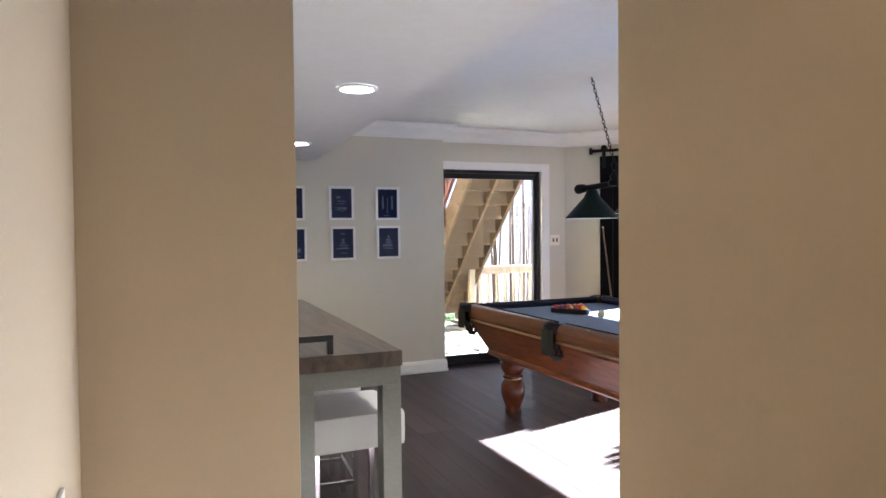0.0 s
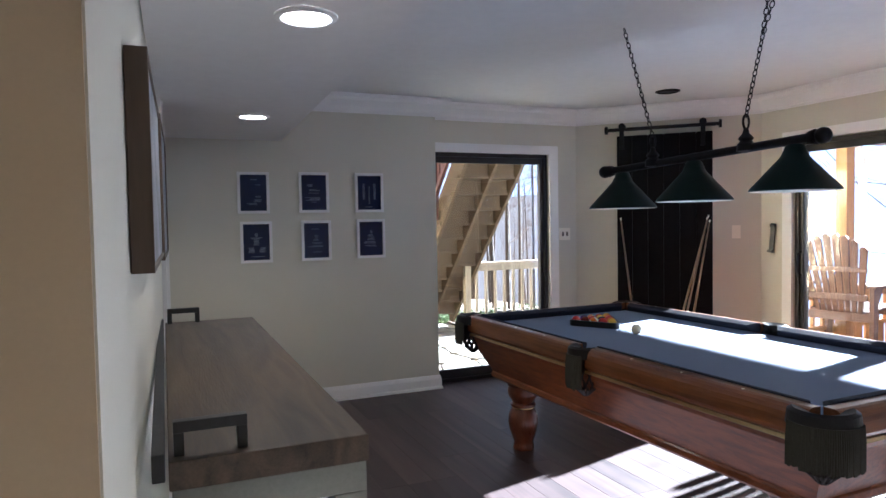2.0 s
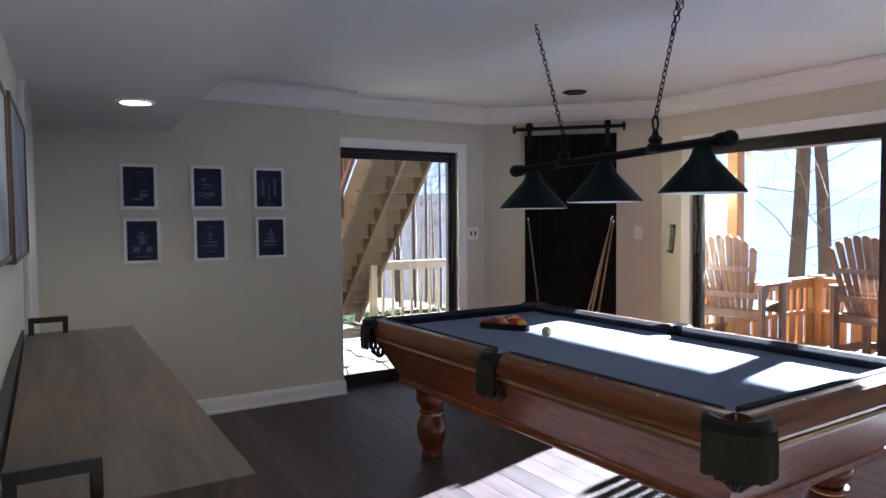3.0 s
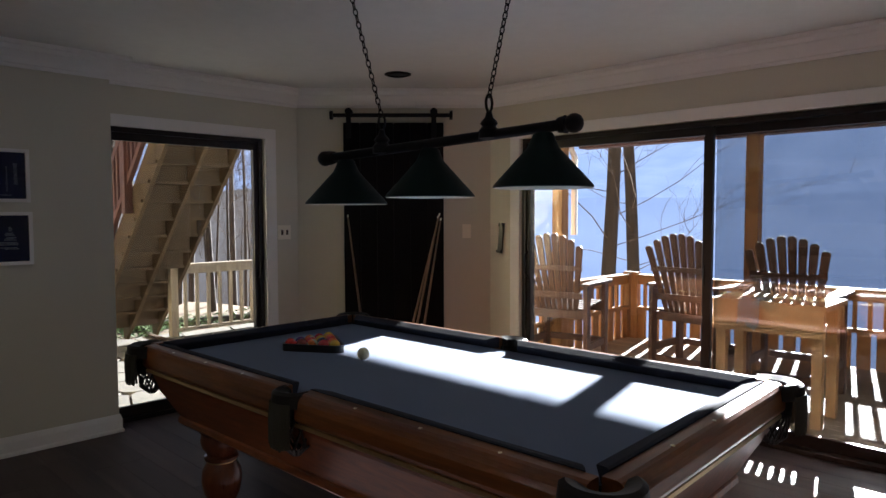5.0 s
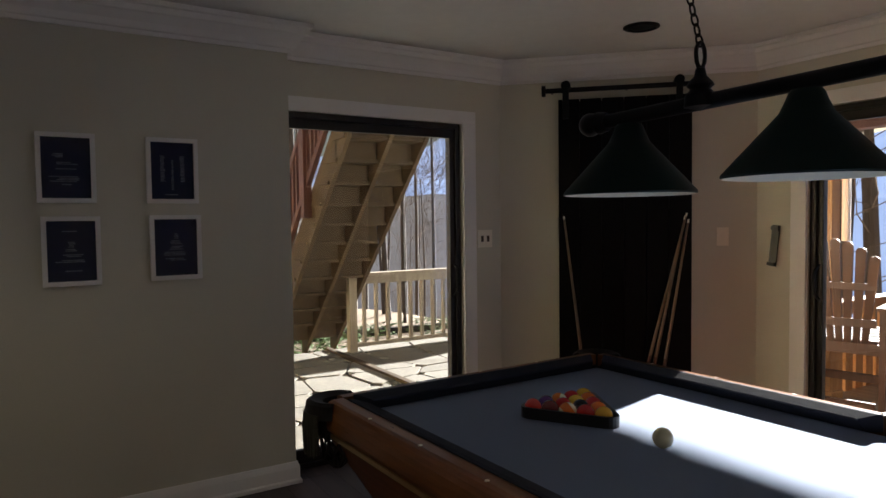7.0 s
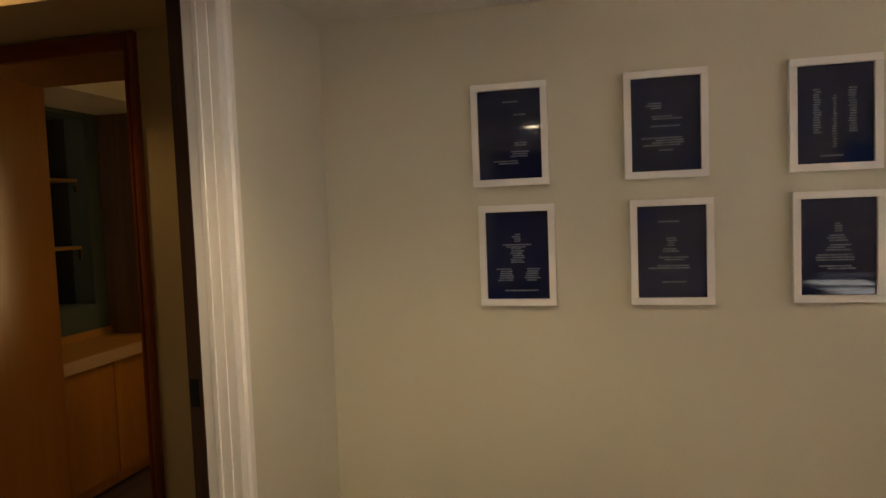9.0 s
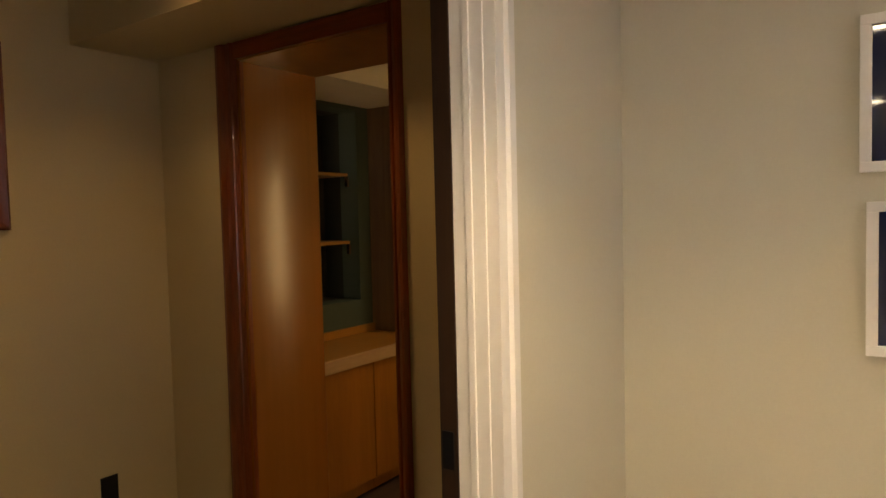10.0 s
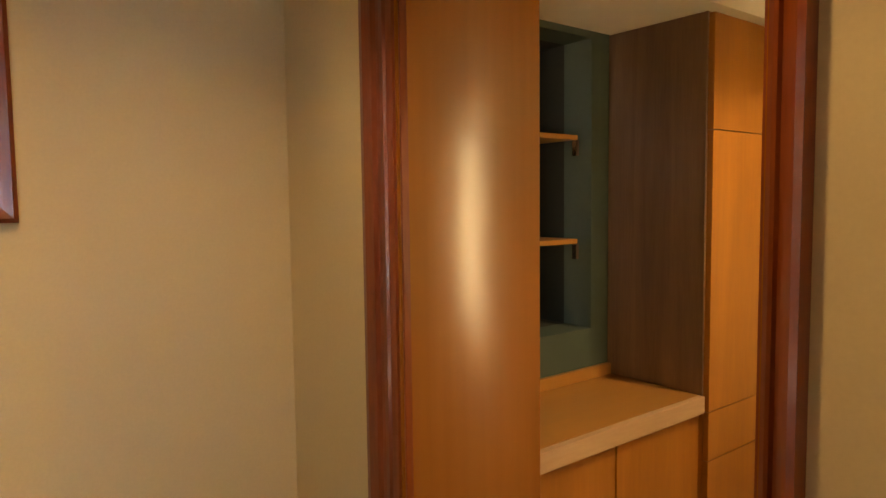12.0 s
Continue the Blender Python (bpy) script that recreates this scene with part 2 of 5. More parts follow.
M["lens"] = glow("lamp_lens", (1.0, 0.93, 0.82), 1.7)
cb = M["cloth"].node_tree.nodes["Principled BSDF"].inputs
cb["Sheen Weight"].default_value, cb["Sheen Roughness"].default_value = 0.10, 0.4
M["maple_gloss"] = wood("maple_lacquered", (0.26, 0.093, 0.016), (0.34, 0.125, 0.022), 2, 0.21, 3, 0.05, 0.006, 0.1)
mb = M["maple_gloss"].node_tree.nodes["Principled BSDF"].inputs
mb["Anisotropic"].default_value, mb["Anisotropic Rotation"].default_value = 0.9, 0.25

# ---- building helpers ----


def box(bm, lo, hi, bevel=0.0):
    r = bmesh.ops.create_cube(bm, size=1)
    vs = r["verts"]
    c = [(a + b) / 2 for a, b in zip(lo, hi)]
    s = [b - a for a, b in zip(lo, hi)]
    for v in vs:
        v.co = Vector((c[i] + v.co[i] * s[i] for i in range(3)))
    if bevel:
        es = list({e for v in vs for e in v.link_edges})
        bmesh.ops.bevel(bm, geom=es, offset=bevel, segments=2, profile=0.7, affect="EDGES")
    return vs


def cyl(bm, a, b, r1, r2=None, seg=16, caps=True):
    a, b = Vector(a), Vector(b)
    d = b - a
    m = Matrix.Translation((a + b) / 2) @ d.to_track_quat("Z", "Y").to_matrix().to_4x4()
    bmesh.ops.create_cone(bm, cap_ends=caps, segments=seg, radius1=r1, radius2=r1 if r2 is None else r2, depth=d.length, matrix=m)


def ball(bm, c, r, seg=16):
    bmesh.ops.create_uvsphere(bm, u_segments=seg, v_segments=max(6, seg // 2), radius=r, matrix=Matrix.Translation(c))


def lathe(bm, profile, seg=28, at=(0, 0, 0), closed=False):
    """Turns a list of (radius, height) about z."""
    rings = []
    for r, z in profile:
        rings.append([bm.verts.new((at[0] + r * math.cos(2 * math.pi * i / seg), at[1] + r * math.sin(2 * math.pi * i / seg), at[2] + z)) for i in range(seg)])
    for p, q in zip(rings, rings[1:]):
        for i in range(seg):
            bm.faces.new((p[i], p[(i + 1) % seg], q[(i + 1) % seg], q[i]))
    if closed:
        bm.faces.new(list(reversed(rings[0])))
        bm.faces.new(rings[-1])


def prism(bm, poly, lo, hi, axis=2):
    """A polygon (two numbers a corner) drawn out along an axis."""
    def at(p, h):
        v = list(p)
        v.insert(axis, h)
        return v
    a = [bm.verts.new(at(p, lo)) for p in poly]
    b = [bm.verts.new(at(p, hi)) for p in poly]
    n = len(poly)
    bm.faces.new(a)
    bm.faces.new(list(reversed(b)))
    for i in range(n):
        bm.faces.new((a[i], b[i], b[(i + 1) % n], a[(i + 1) % n]))


def tube(bm, pts, r, seg=8, taper=1.0):
    """A round tube along points."""
    pts = [Vector(p) for p in pts]
    rings, n = [], None
    for i, p in enumerate(pts):
        d = (pts[min(i + 1, len(pts) - 1)] - pts[max(i - 1, 0)]).normalized()
        if n is None:
            n = d.orthogonal().normalized()
        n = (n - d * n.dot(d)).normalized()
        w = d.cross(n)
        rr = r * (1 + (taper - 1) * i / max(1, len(pts) - 1))
        rings.append([bm.verts.new(p + n * (rr * math.cos(2 * math.pi * k / seg)) + w * (rr * math.sin(2 * math.pi * k / seg))) for k in range(seg)])
    for p, q in zip(rings, rings[1:]):
        for i in range(seg):
            bm.faces.new((p[i], p[(i + 1) % seg], q[(i + 1) % seg], q[i]))
    bm.faces.new(list(reversed(rings[0])))
    bm.faces.new(rings[-1])


def mesh_of(name, bm, material, smooth=False):
    bmesh.ops.recalc_face_normals(bm, faces=bm.faces[:])
    me = bpy.data.meshes.new(name)
    bm.to_mesh(me)
    bm.free()
    me.materials.append(material)
    if smooth:
        me.shade_smooth()
        me.set_sharp_from_angle(angle=radians(35))
    return me


def part(name, bm, material, parent=None, label="", smooth=False, m=None):
    o = new(name, mesh_of(name, bm, material, smooth))
    if m is not None:
        o.matrix_basis = m
    if parent is not None:
        o.parent = parent
    if label:
        tagged(o, label)
    return o


def piece(name, lo, hi, material, parent=None, bevel=0.0, label=""):
    bm = bmesh.new()
    box(bm, lo, hi, bevel)
    return part(name, bm, material, parent, label)


def thing(name, m, label, category, group=""):
    o = new(name)
    o.empty_display_size = 0.1
    o.matrix_basis = m
    return tagged(o, label, category, group)


def setting(o, label, category):
    return tagged(o, label, category, "", "structure")


# ---- structure ----
H = 2.45        # main ceiling
S = 2.065       # soffit underside


def plan(name, poly, z0, z1, material, label, category):
    bm = bmesh.new()
    prism(bm, poly, z0, z1)
    return setting(part(name, bm, material), label, category)


def rect(x0, y0, x1, y1):
    return [(x0, y0), (x1, y0), (x1, y1), (x0, y1)]


def wall(name, poly, material, label, z0=0.0, z1=H):
    return plan(name, poly, z0, z1, material, label, "wall")


WL = "cream painted plaster wall of the games room"
wall("wall_west", [(-0.09, -4.376), (-0.031, -1.5), (-0.125, -1.5), (-0.20, -4.25), (-0.74, -4.25), (-0.74, -4.376)], M["wall"], WL)
wall("wall_west_corner", [(-0.014, -0.625), (0.0, 0.0), (-0.01, 0.28), (-0.108, 0.07), (-0.108, -0.625)], M["wall"], WL)
wall("wall_west_header", [(-0.031, -1.5), (-0.014, -0.625), (-0.125, -0.625), (-0.125, -1.5)], M["wall"], WL, 2.05)
wall("wall_north_outer", rect(-0.1, 0.14, 0.95, 0.28), M["siding"], "outer layer of the north wall")
wall("wall_north", rect(-0.006, 0.0, 2.12, 0.139), M["wall"], "cream painted wall with six framed prints")
wall("wall_north_header", rect(0.95, 0.14, 3.31, 0.28), M["wall"], WL, 2.03)
wall("wall_north_side", rect(3.31, 0.14, 3.62, 0.28), M["wall"], WL)
wall("wall_diagonal", [(3.62, 0.14), (4.76, -0.98), (4.90, -0.98), (4.90, -0.92), (3.69, 0.28), (3.62, 0.28)], M["wall"], WL)
wall("wall_east_side", rect(4.76, -1.30, 4.90, -0.98), M["wall"], WL)
wall("wall_east_header", rect(4.76, -4.25, 4.90, -1.30), M["wall"], WL, 2.03)
wall("wall_east_end", rect(4.76, -5.305, 4.90, -4.25), M["wall"], WL)
wall("wall_south", rect(0.453, -5.305, 4.76, -5.165), M["wall"], WL)
wall("wall_hall_east", rect(0.333, -8.0, 0.453, -5.165), M["hall"], "warm beige painted hallway wall")
wall("wall_hall_end", rect(-0.74, -8.14, 0.453, -8.0), M["hall"], "warm beige painted hallway wall")
wall("wall_hall_west", rect(-0.74, -8.0, -0.6, -4.376), M["hall"], "warm beige painted hallway wall")
bm = bmesh.new()
box(bm, (-0.6, -4.384, 0), (-0.093, -4.3765, S))
setting(part("wall_hall_return", bm, M["hall"]), "warm beige painted end of the hallway wall", "wall")

OL = "ochre painted wall of the side room"
wall("wall_side_west_low", rect(-2.22, -3.5, -2.08, 0.07), M["ochre"], OL, 0, 1.52)
wall("wall_side_west_high", rect(-2.22, -3.5, -2.08, 0.07), M["ochre"], OL, 2.01)
wall("wall_side_west_a", rect(-2.22, -3.5, -2.08, -1.45), M["ochre"], OL, 1.52, 2.01)
wall("wall_side_west_b", rect(-2.22, -0.64, -2.08, 0.07), M["ochre"], OL, 1.52, 2.01)
wall("wall_side_south", rect(-2.22, -3.64, -0.19, -3.5), M["ochre"], OL)
wall("wall_side_north", rect(-2.22, 0.07, -1.55, 0.46), M["ochre"], OL)
wall("wall_side_north_b", rect(-0.775, 0.07, -0.11, 0.46), M["ochre"], OL)
wall("wall_side_north_header", rect(-1.55, 0.07, -0.775, 0.46), M["ochre"], OL, 2.075)
bm = bmesh.new()
prism(bm, [(-0.1255, -1.5), (-0.2005, -4.25), (-0.208, -4.25), (-0.133, -1.5)], 0, H)
prism(bm, [(-0.1085, -0.615), (-0.1085, 0.07), (-0.116, 0.07), (-0.116, -0.615)], 0, H)
setting(part("wall_side_east", bm, M["ochre"]), OL, "wall")
# study behind the wood-lined opening
GL = "dark green painted wall of the study"
wall("wall_study_low", rect(-2.24, 0.46, -2.10, 3.2), M["green"], GL, 0, 0.957)
wall("wall_study_high", rect(-2.24, 0.46, -2.10, 3.2), M["green"], GL, 2.08)
wall("wall_study_pier", rect(-2.24, 1.345, -2.10, 3.2), M["green"], GL, 0.957, 2.08)
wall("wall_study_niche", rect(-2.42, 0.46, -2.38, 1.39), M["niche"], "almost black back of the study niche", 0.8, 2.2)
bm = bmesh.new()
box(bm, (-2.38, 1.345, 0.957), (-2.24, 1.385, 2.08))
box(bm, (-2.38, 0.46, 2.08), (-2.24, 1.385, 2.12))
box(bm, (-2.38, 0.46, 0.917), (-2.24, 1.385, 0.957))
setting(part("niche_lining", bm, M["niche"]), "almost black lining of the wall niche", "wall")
wall("wall_study_north", rect(-2.24, 3.2, -0.17, 3.34), M["ochre"], "ochre painted study wall")
wall("wall_study_east", rect(-0.31, 0.46, -0.17, 3.2), M["ochre"], "ochre painted study wall")

plan("ceiling", [(-0.25, -5.4), (4.95, -5.4), (4.95, 0.33), (-0.25, 0.33)], H, H + 0.15, M["ceil"], "white brushed-texture plaster ceiling", "ceiling")
plan("ceiling_hall", rect(-0.76, -8.2, 0.5, -5.4), H, H + 0.15, M["ceil"], "white hallway ceiling", "ceiling")
plan("ceiling_side", rect(-2.3, -3.7, -0.25, 3.4), H, H + 0.15, M["ceil"], "white ceiling of the side rooms", "ceiling")
plan("ceiling_soffit", [(-0.02, -0.002), (0.835, -0.002), (0.64, -5.16), (-0.085, -5.16)], S, H - 0.002, M["ceil"], "white lowered soffit along the wall with recessed lamps", "ceiling")
bm = bmesh.new()
box(bm, (-0.6, -5.16, S), (-0.087, -4.39, H - 0.002))
setting(part("ceiling_hall_drop", bm, M["ceil"]), "white lowered hallway ceiling", "ceiling")
plan("ceiling_side_soffit", rect(-2.08, -0.30, -0.117, 0.068), 2.14, H - 0.002, M["ochre"], "ochre soffit over the wood-lined opening", "ceiling")
plan("ceiling_study_soffit", rect(-2.098, 0.462, -1.62, 3.2), 2.105, H - 0.002, M["ceil"], "white soffit over the study desk", "ceiling")

# floors
plan("floor", [(-0.17, -8.0), (4.9, -8.0), (4.9, -0.98), (3.69, 0.28), (-0.17, 0.28)], -0.10, -0.006, M["floor_gap"], "dark joint bed of the plank floor", "floor")
setting(piece("floor_side", (-2.3, -8.1, -0.10), (-0.17, 3.3, 0.0), M["floor"]), "dark plank floor of the side rooms", "floor")

# crown and base mouldings
CROWN = [(0, 0), (0.012, 0), (0.018, 0.018), (0.03, 0.022), (0.045, 0.05), (0.075, 0.085), (0.085, 0.09), (0.092, 0.115), (0.105, 0.12), (0.105, 0.143), (0, 0.143)]
BASE = [(0, 0), (0.022, 0), (0.022, 0.018), (0.013, 0.026), (0.013, 0.085), (0.009, 0.1), (0.004, 0.115), (0, 0.118)]


def moulding(name, profile, pts, z, label):
    """A moulding with mitred corners along a line on the wall; its room side lies to the left of the way."""
    P = [Vector(p) for p in pts]
    n = len(profile)
    bm = bmesh.new()
    rows = []
    for i, p in enumerate(P):
        ds = [(b - a).normalized() for a, b in ((P[max(i - 1, 0)], P[max(i, 1)]), (P[min(i, len(P) - 2)], P[min(i + 1, len(P) - 1)]))]
        ns = [Vector((-d.y, d.x)) for d in ds]
        mit = (ns[0] + ns[1]).normalized()
        mit /= mit.dot(ns[0])
        rows.append([bm.verts.new((p.x + mit.x * o, p.y + mit.y * o, z + u)) for o, u in profile])
    bm.faces.new(rows[0])
    bm.faces.new(list(reversed(rows[-1])))
    for p, q in zip(rows, rows[1:]):
        for i in range(n):
            bm.faces.new((p[i], q[i], q[(i + 1) % n], p[(i + 1) % n]))
    setting(part(name, bm, M["white"]), label, "moulding")


CWL = "white stepped crown moulding under the ceiling"
moulding("trim_crown", CROWN, [(0.45, -5.162), (4.757, -5.162), (4.757, -0.98), (3.62, 0.137), (2.123, 0.137), (2.123, -0.003), (0.836, -0.003)], H - 0.145, CWL)
BL = "white painted baseboard"
moulding("baseboard", BASE, [(2.123, 0.137), (2.123, -0.003), (0.003, -0.003), (-0.01, -0.56)], 0.0, BL)
moulding("baseboard", BASE, [(4.757, -1.20), (4.757, -0.98), (3.62, 0.137), (3.415, 0.137)], 0.0, BL)
moulding("baseboard", BASE, [(0.330, -8.0), (0.330, -5.162), (4.757, -5.162), (4.757, -4.36)], 0.0, BL)
moulding("baseboard", BASE, [(-0.03, -1.6), (-0.088, -4.387), (-0.597, -4.387), (-0.597, -8.0)], 0.0, BL)

# casing of the opening to the side room
CL = "white moulded door casing"


def casing_upright(name, x, y0, y1, z1, flip, material):
    """Moulded upright on the face at x, reaching from y0 to y1."""
    bm = bmesh.new()
    w = y1 - y0
    prof = [(0, y0), (0.024, y0), (0.024, y0 + w * 0.12), (0.014, y0 + w * 0.22), (0.014, y0 + w * 0.62), (0.020, y0 + w * 0.72), (0.020, y1), (0, y1)]
    if flip:
        prof = [(a, y0 + y1 - b) for a, b in prof]
    prism(bm, [(x + a, b) for a, b in prof], 0.0, z1)
    return setting(part(name, bm, material), CL, "casing")


casing_upright("trim_casing", -0.012, -0.638, -0.563, 2.13, False, M["white"])
casing_upright("trim_casing", -0.030, -1.585, -1.50, 2.13, True, M["white"])
setting(piece("trim_casing_head", (-0.03, -1.50, 2.045), (0.0, -0.638, 2.13), M["white"], None, 0.004), CL, "casing")
jamb = setting(piece("door_jamb", (-0.080, -0.641, 0), (-0.012, -0.6255, 2.05), M["white"], None, 0.002), "white painted door jamb", "door jamb")
piece("stop", (-0.052, -0.646, 0), (-0.038, -0.641, 2.05), M["white"], jamb, 0.002)
jb = setting(piece("door_jamb_dark", (-0.118, -0.643, 0), (-0.0802, -0.6255, 2.05), M["shaded_jamb"], None, 0.002), "dark stained wooden door jamb with a latch plate, shade painted in", "door jamb")
piece("strike_plate", (-0.112, -0.6455, 0.98), (-0.088, -0.643, 1.05), M["iron"], jb, 0, "black latch plate")
setting(piece("door_jamb_south", (-0.140, -1.4995, 0), (-0.032, -1.487, 2.05), M["cherry"], None, 0.002), "dark stained wooden door jamb", "door jamb")


# ---- glass doors ----
def frame_rect(bm, axis, at0, at1, a0, a1, z0, z1, w, wb=None):
    """Four bars round an opening in the plane of x or y."""
    def b(p, q, r, s):
        if axis == "y":
            box(bm, (p, at0, r), (q, at1, s), 0.003)
        else:
            box(bm, (at0, p, r), (at1, q, s), 0.003)
    wb = w if wb is None else wb
    b(a0, a0 + w, z0, z1)
    b(a1 - w, a1, z0, z1)
    b(a0 + w, a1 - w, z1 - w, z1)
    b(a0 + w, a1 - w, z0, z0 + wb)


def slider(name, axis, at, a0, a1, z1, panels, label):
    """A sliding glass door set in a wall's thickness: outer frame, sashes with their panes, pull handle."""
    d = tagged(new(name), label, "glass door", "", "structure")
    bm = bmesh.new()
    frame_rect(bm, axis, at, at + 0.12, a0, a1, 0.0, z1, 0.035, 0.03)
    part("outer_frame", bm, M["bronze"], d)
    for (p0, p1, off, handle) in panels:
        bm = bmesh.new()
        q0 = at + off
        frame_rect(bm, axis, q0, q0 + 0.035, p0, p1, 0.032, z1 - 0.036, 0.055, 0.075)
        sash = part("sash", bm, M["bronze"], d)
        bm = bmesh.new()
        quad = [(p0 + 0.05, 0.10), (p1 - 0.05, 0.10), (p1 - 0.05, z1 - 0.088), (p0 + 0.05, z1 - 0.088)]
        bm.faces.new([bm.verts.new((u, q0 + 0.016, w) if axis == "y" else (q0 + 0.016, u, w)) for u, w in quad])
        pane = part("pane", bm, M["glass"], sash, "clear glass pane")
        if pane.data.polygons[0].normal[1 if axis == "y" else 0] > 0:
            pane.data.flip_normals()
        pane.visible_shadow = False
        if handle is not None:
            bm = bmesh.new()
            hx = handle
            pts = [(hx, q0, 0.93), (hx, q0 - 0.04, 0.96), (hx, q0 - 0.045, 1.03), (hx, q0 - 0.04, 1.10), (hx, q0, 1.13)]
            if axis == "x":
                pts = [(b, a, c) for a, b, c in pts]
            tube(bm, pts, 0.009, 8)
            part("pull_handle", bm, M["iron"], sash, "black pull handle", True)
    return d


slider("door_1", "y", 0.15, 0.955, 3.305, 2.03, [(0.97, 2.06, 0.062, None), (2.0, 3.29, 0.015, 3.262)], "bronze-framed sliding glass door to the patio")
slider("door_2", "x", 4.77, -4.24, -1.305, 2.025, [(-4.22, -2.74, 0.062, -2.775), (-2.82, -1.32, 0.015, -1.35)], "bronze-framed sliding glass door to the deck")
sc = setting(piece("window_screen", (4.893, -4.20, 0.06), (4.8935, -2.80, 1.98), M["screen"]), "fine grey insect screen outside the glass door", "insect screen")
sc.visible_shadow = False
setting(piece("trim_door_head", (2.123, 0.118, 2.03), (3.41, 0.1395, 2.11), M["white"], None, 0.004), "white door casing over the sliding door", "casing")
setting(piece("trim_door_side", (3.315, 0.118, 0), (3.41, 0.1395, 2.0295), M["white"], None, 0.004), "white door casing beside the sliding door", "casing")
setting(piece("trim_wide_head", (4.738, -4.35, 2.03), (4.7595, -1.205, 2.11), M["white"], None, 0.004), "white door casing over the wide sliding door", "casing")
setting(piece("trim_wide_side", (4.738, -1.297, 0), (4.7595, -1.205, 2.0295), M["white"], None, 0.004), "white door casing beside the wide sliding door", "casing")
setting(piece("trim_wide_end", (4.738, -4.35, 0), (4.7595, -4.255, 2.0295), M["white"], None, 0.004), "white door casing beside the wide sliding door", "casing")


# ---- lamps in the ceiling ----
def recessed(x, y, z, r, lens, label):
    o = thing("recessed_lamp", pose(x, y, z), label, "recessed lamp", "recessed lamps")
    bm = bmesh.new()
    lathe(bm, [(r + 0.022, -0.001), (r + 0.022, -0.006), (r + 0.004, -0.012), (r - 0.004, -0.006), (r - 0.006, -0.001)], 32)
    part("trim_ring", bm, M["white"] if lens else M["iron"], o, "", True)
    bm = bmesh.new()
    lathe(bm, [(0.0005, -0.004), (r * 0.6, -0.005), (r - 0.004, -0.003)], 32)
    part("lens", bm, M["lens"] if lens else M["dark"], o, "glowing lens" if lens else "unlit black lens", True)


for cx, cy in CANS:
    recessed(cx, cy, S, 0.075, True, "lit round recessed lamp in the white soffit")
recessed(3.787, -0.924, H, 0.075, False, "unlit dark recessed lamp in the ceiling")


# ---- pool table ----
def pool_table(m):
    o = thing("pool_table", m, "carved mahogany pool table with slate-blue cloth and leather pockets", "pool table")
    L, W, T = 1.26, 0.675, 0.82        # half length, half width, rail top
    rw = 0.115
    # bed
    piece("bed", (-W + rw, -L + rw, 0.70), (W - rw, L - rw, 0.775), M["cloth"], o, 0, "grey-blue cloth bed")
    # wooden rails: two on each long side, one on each end
    def rail(name, x0, x1, y0, y1, mat):
        bm = bmesh.new()
        long_y = (y1 - y0) > (x1 - x0)
        out = (x0 < 0) if long_y else (y0 < 0)
        a0, a1 = (x0, x1) if long_y else (y0, y1)
        e, i = (a0, a1) if out else (a1, a0)
        s = 1 if out else -1
        prof = [(e + 0.018 * s, 0.716), (e + 0.004 * s, 0.726), (e, 0.738), (e, 0.775), (e + 0.003 * s, 0.793), (e + 0.010 * s, 0.807), (e + 0.020 * s, 0.816), (e + 0.032 * s, T), (i, T), (i, 0.716)]
        if long_y:
            prism(bm, prof, y0, y1, 1)
        else:
            prism(bm, prof, x0, x1, 0)
        return part(name, bm, mat, o, "polished veneer rail")
    def sight_row(parent, x, ys, along_y):
        for k in ys:
            bm = bmesh.new()
            cyl(bm, (x, k, T - 0.001) if along_y else (k, x, T - 0.001), (x, k, T + 0.0015) if along_y else (k, x, T + 0.0015), 0.006, None, 10)
            part("sight", bm, M["shade_in"], parent, "inlaid pearl sight")
    pk = 0.075
    for sx in (-1, 1):
        for sy in (-1, 1):
            x0, x1 = sorted((sx * W, sx * (W - rw + 0.045)))
            y0, y1 = sorted((sy * 0.055, sy * (L - pk)))
            r = rail("rail", x0, x1, y0, y1, M["honey_rail"])
            sight_row(r, sx * (W - 0.035), [sy * (0.05 + 0.29 * q) for q in (1, 2, 3)], True)
    for sy in (-1, 1):
        y0, y1 = sorted((sy * L, sy * (L - rw + 0.045)))
        r = rail("rail", -W + pk, W - pk, y0, y1, M["honey_rail_x"])
        sight_row(r, sy * (L - 0.035), [-0.29, 0, 0.29], False)
    # cushions with slanting noses and mitred ends
    def cushion(a0, a1, base, sgn, along_y):
        bm = bmesh.new()
        prof = [(base, 0.772), (base, T + 0.004), (base - sgn * 0.012, T + 0.005), (base - sgn * 0.058, T - 0.008), (base - sgn * 0.06, T - 0.014), (base - sgn * 0.035, 0.772)]
        n = len(prof)
        rows = []
        for k, end in ((a0, 1), (a1, -1)):
            ring = []
            for p, z in prof:
                t = abs(p - base) / 0.06 * 0.045 * end
                ring.append(bm.verts.new((p, k + t, z) if along_y else (k + t, p, z)))
            rows.append(ring)
        bm.faces.new(rows[0])
        bm.faces.new(list(reversed(rows[1])))
        for i in range(n):
            bm.faces.new((rows[0][i], rows[1][i], rows[1][(i + 1) % n], rows[0][(i + 1) % n]))
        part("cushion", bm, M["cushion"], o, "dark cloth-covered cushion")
    for sx in (-1, 1):
        b = sx * (W - rw + 0.045)
        cushion(0.055, L - pk - 0.035, b, sx, True)
        cushion(-L + pk + 0.035, -0.055, b, sx, True)
    for sy in (-1, 1):
        cushion(-W + pk + 0.035, W - pk - 0.035, sy * (L - rw + 0.045), sy, False)
    # tapering cabinet with brass line, lower moulding
    bm = bmesh.new()
    rings = []
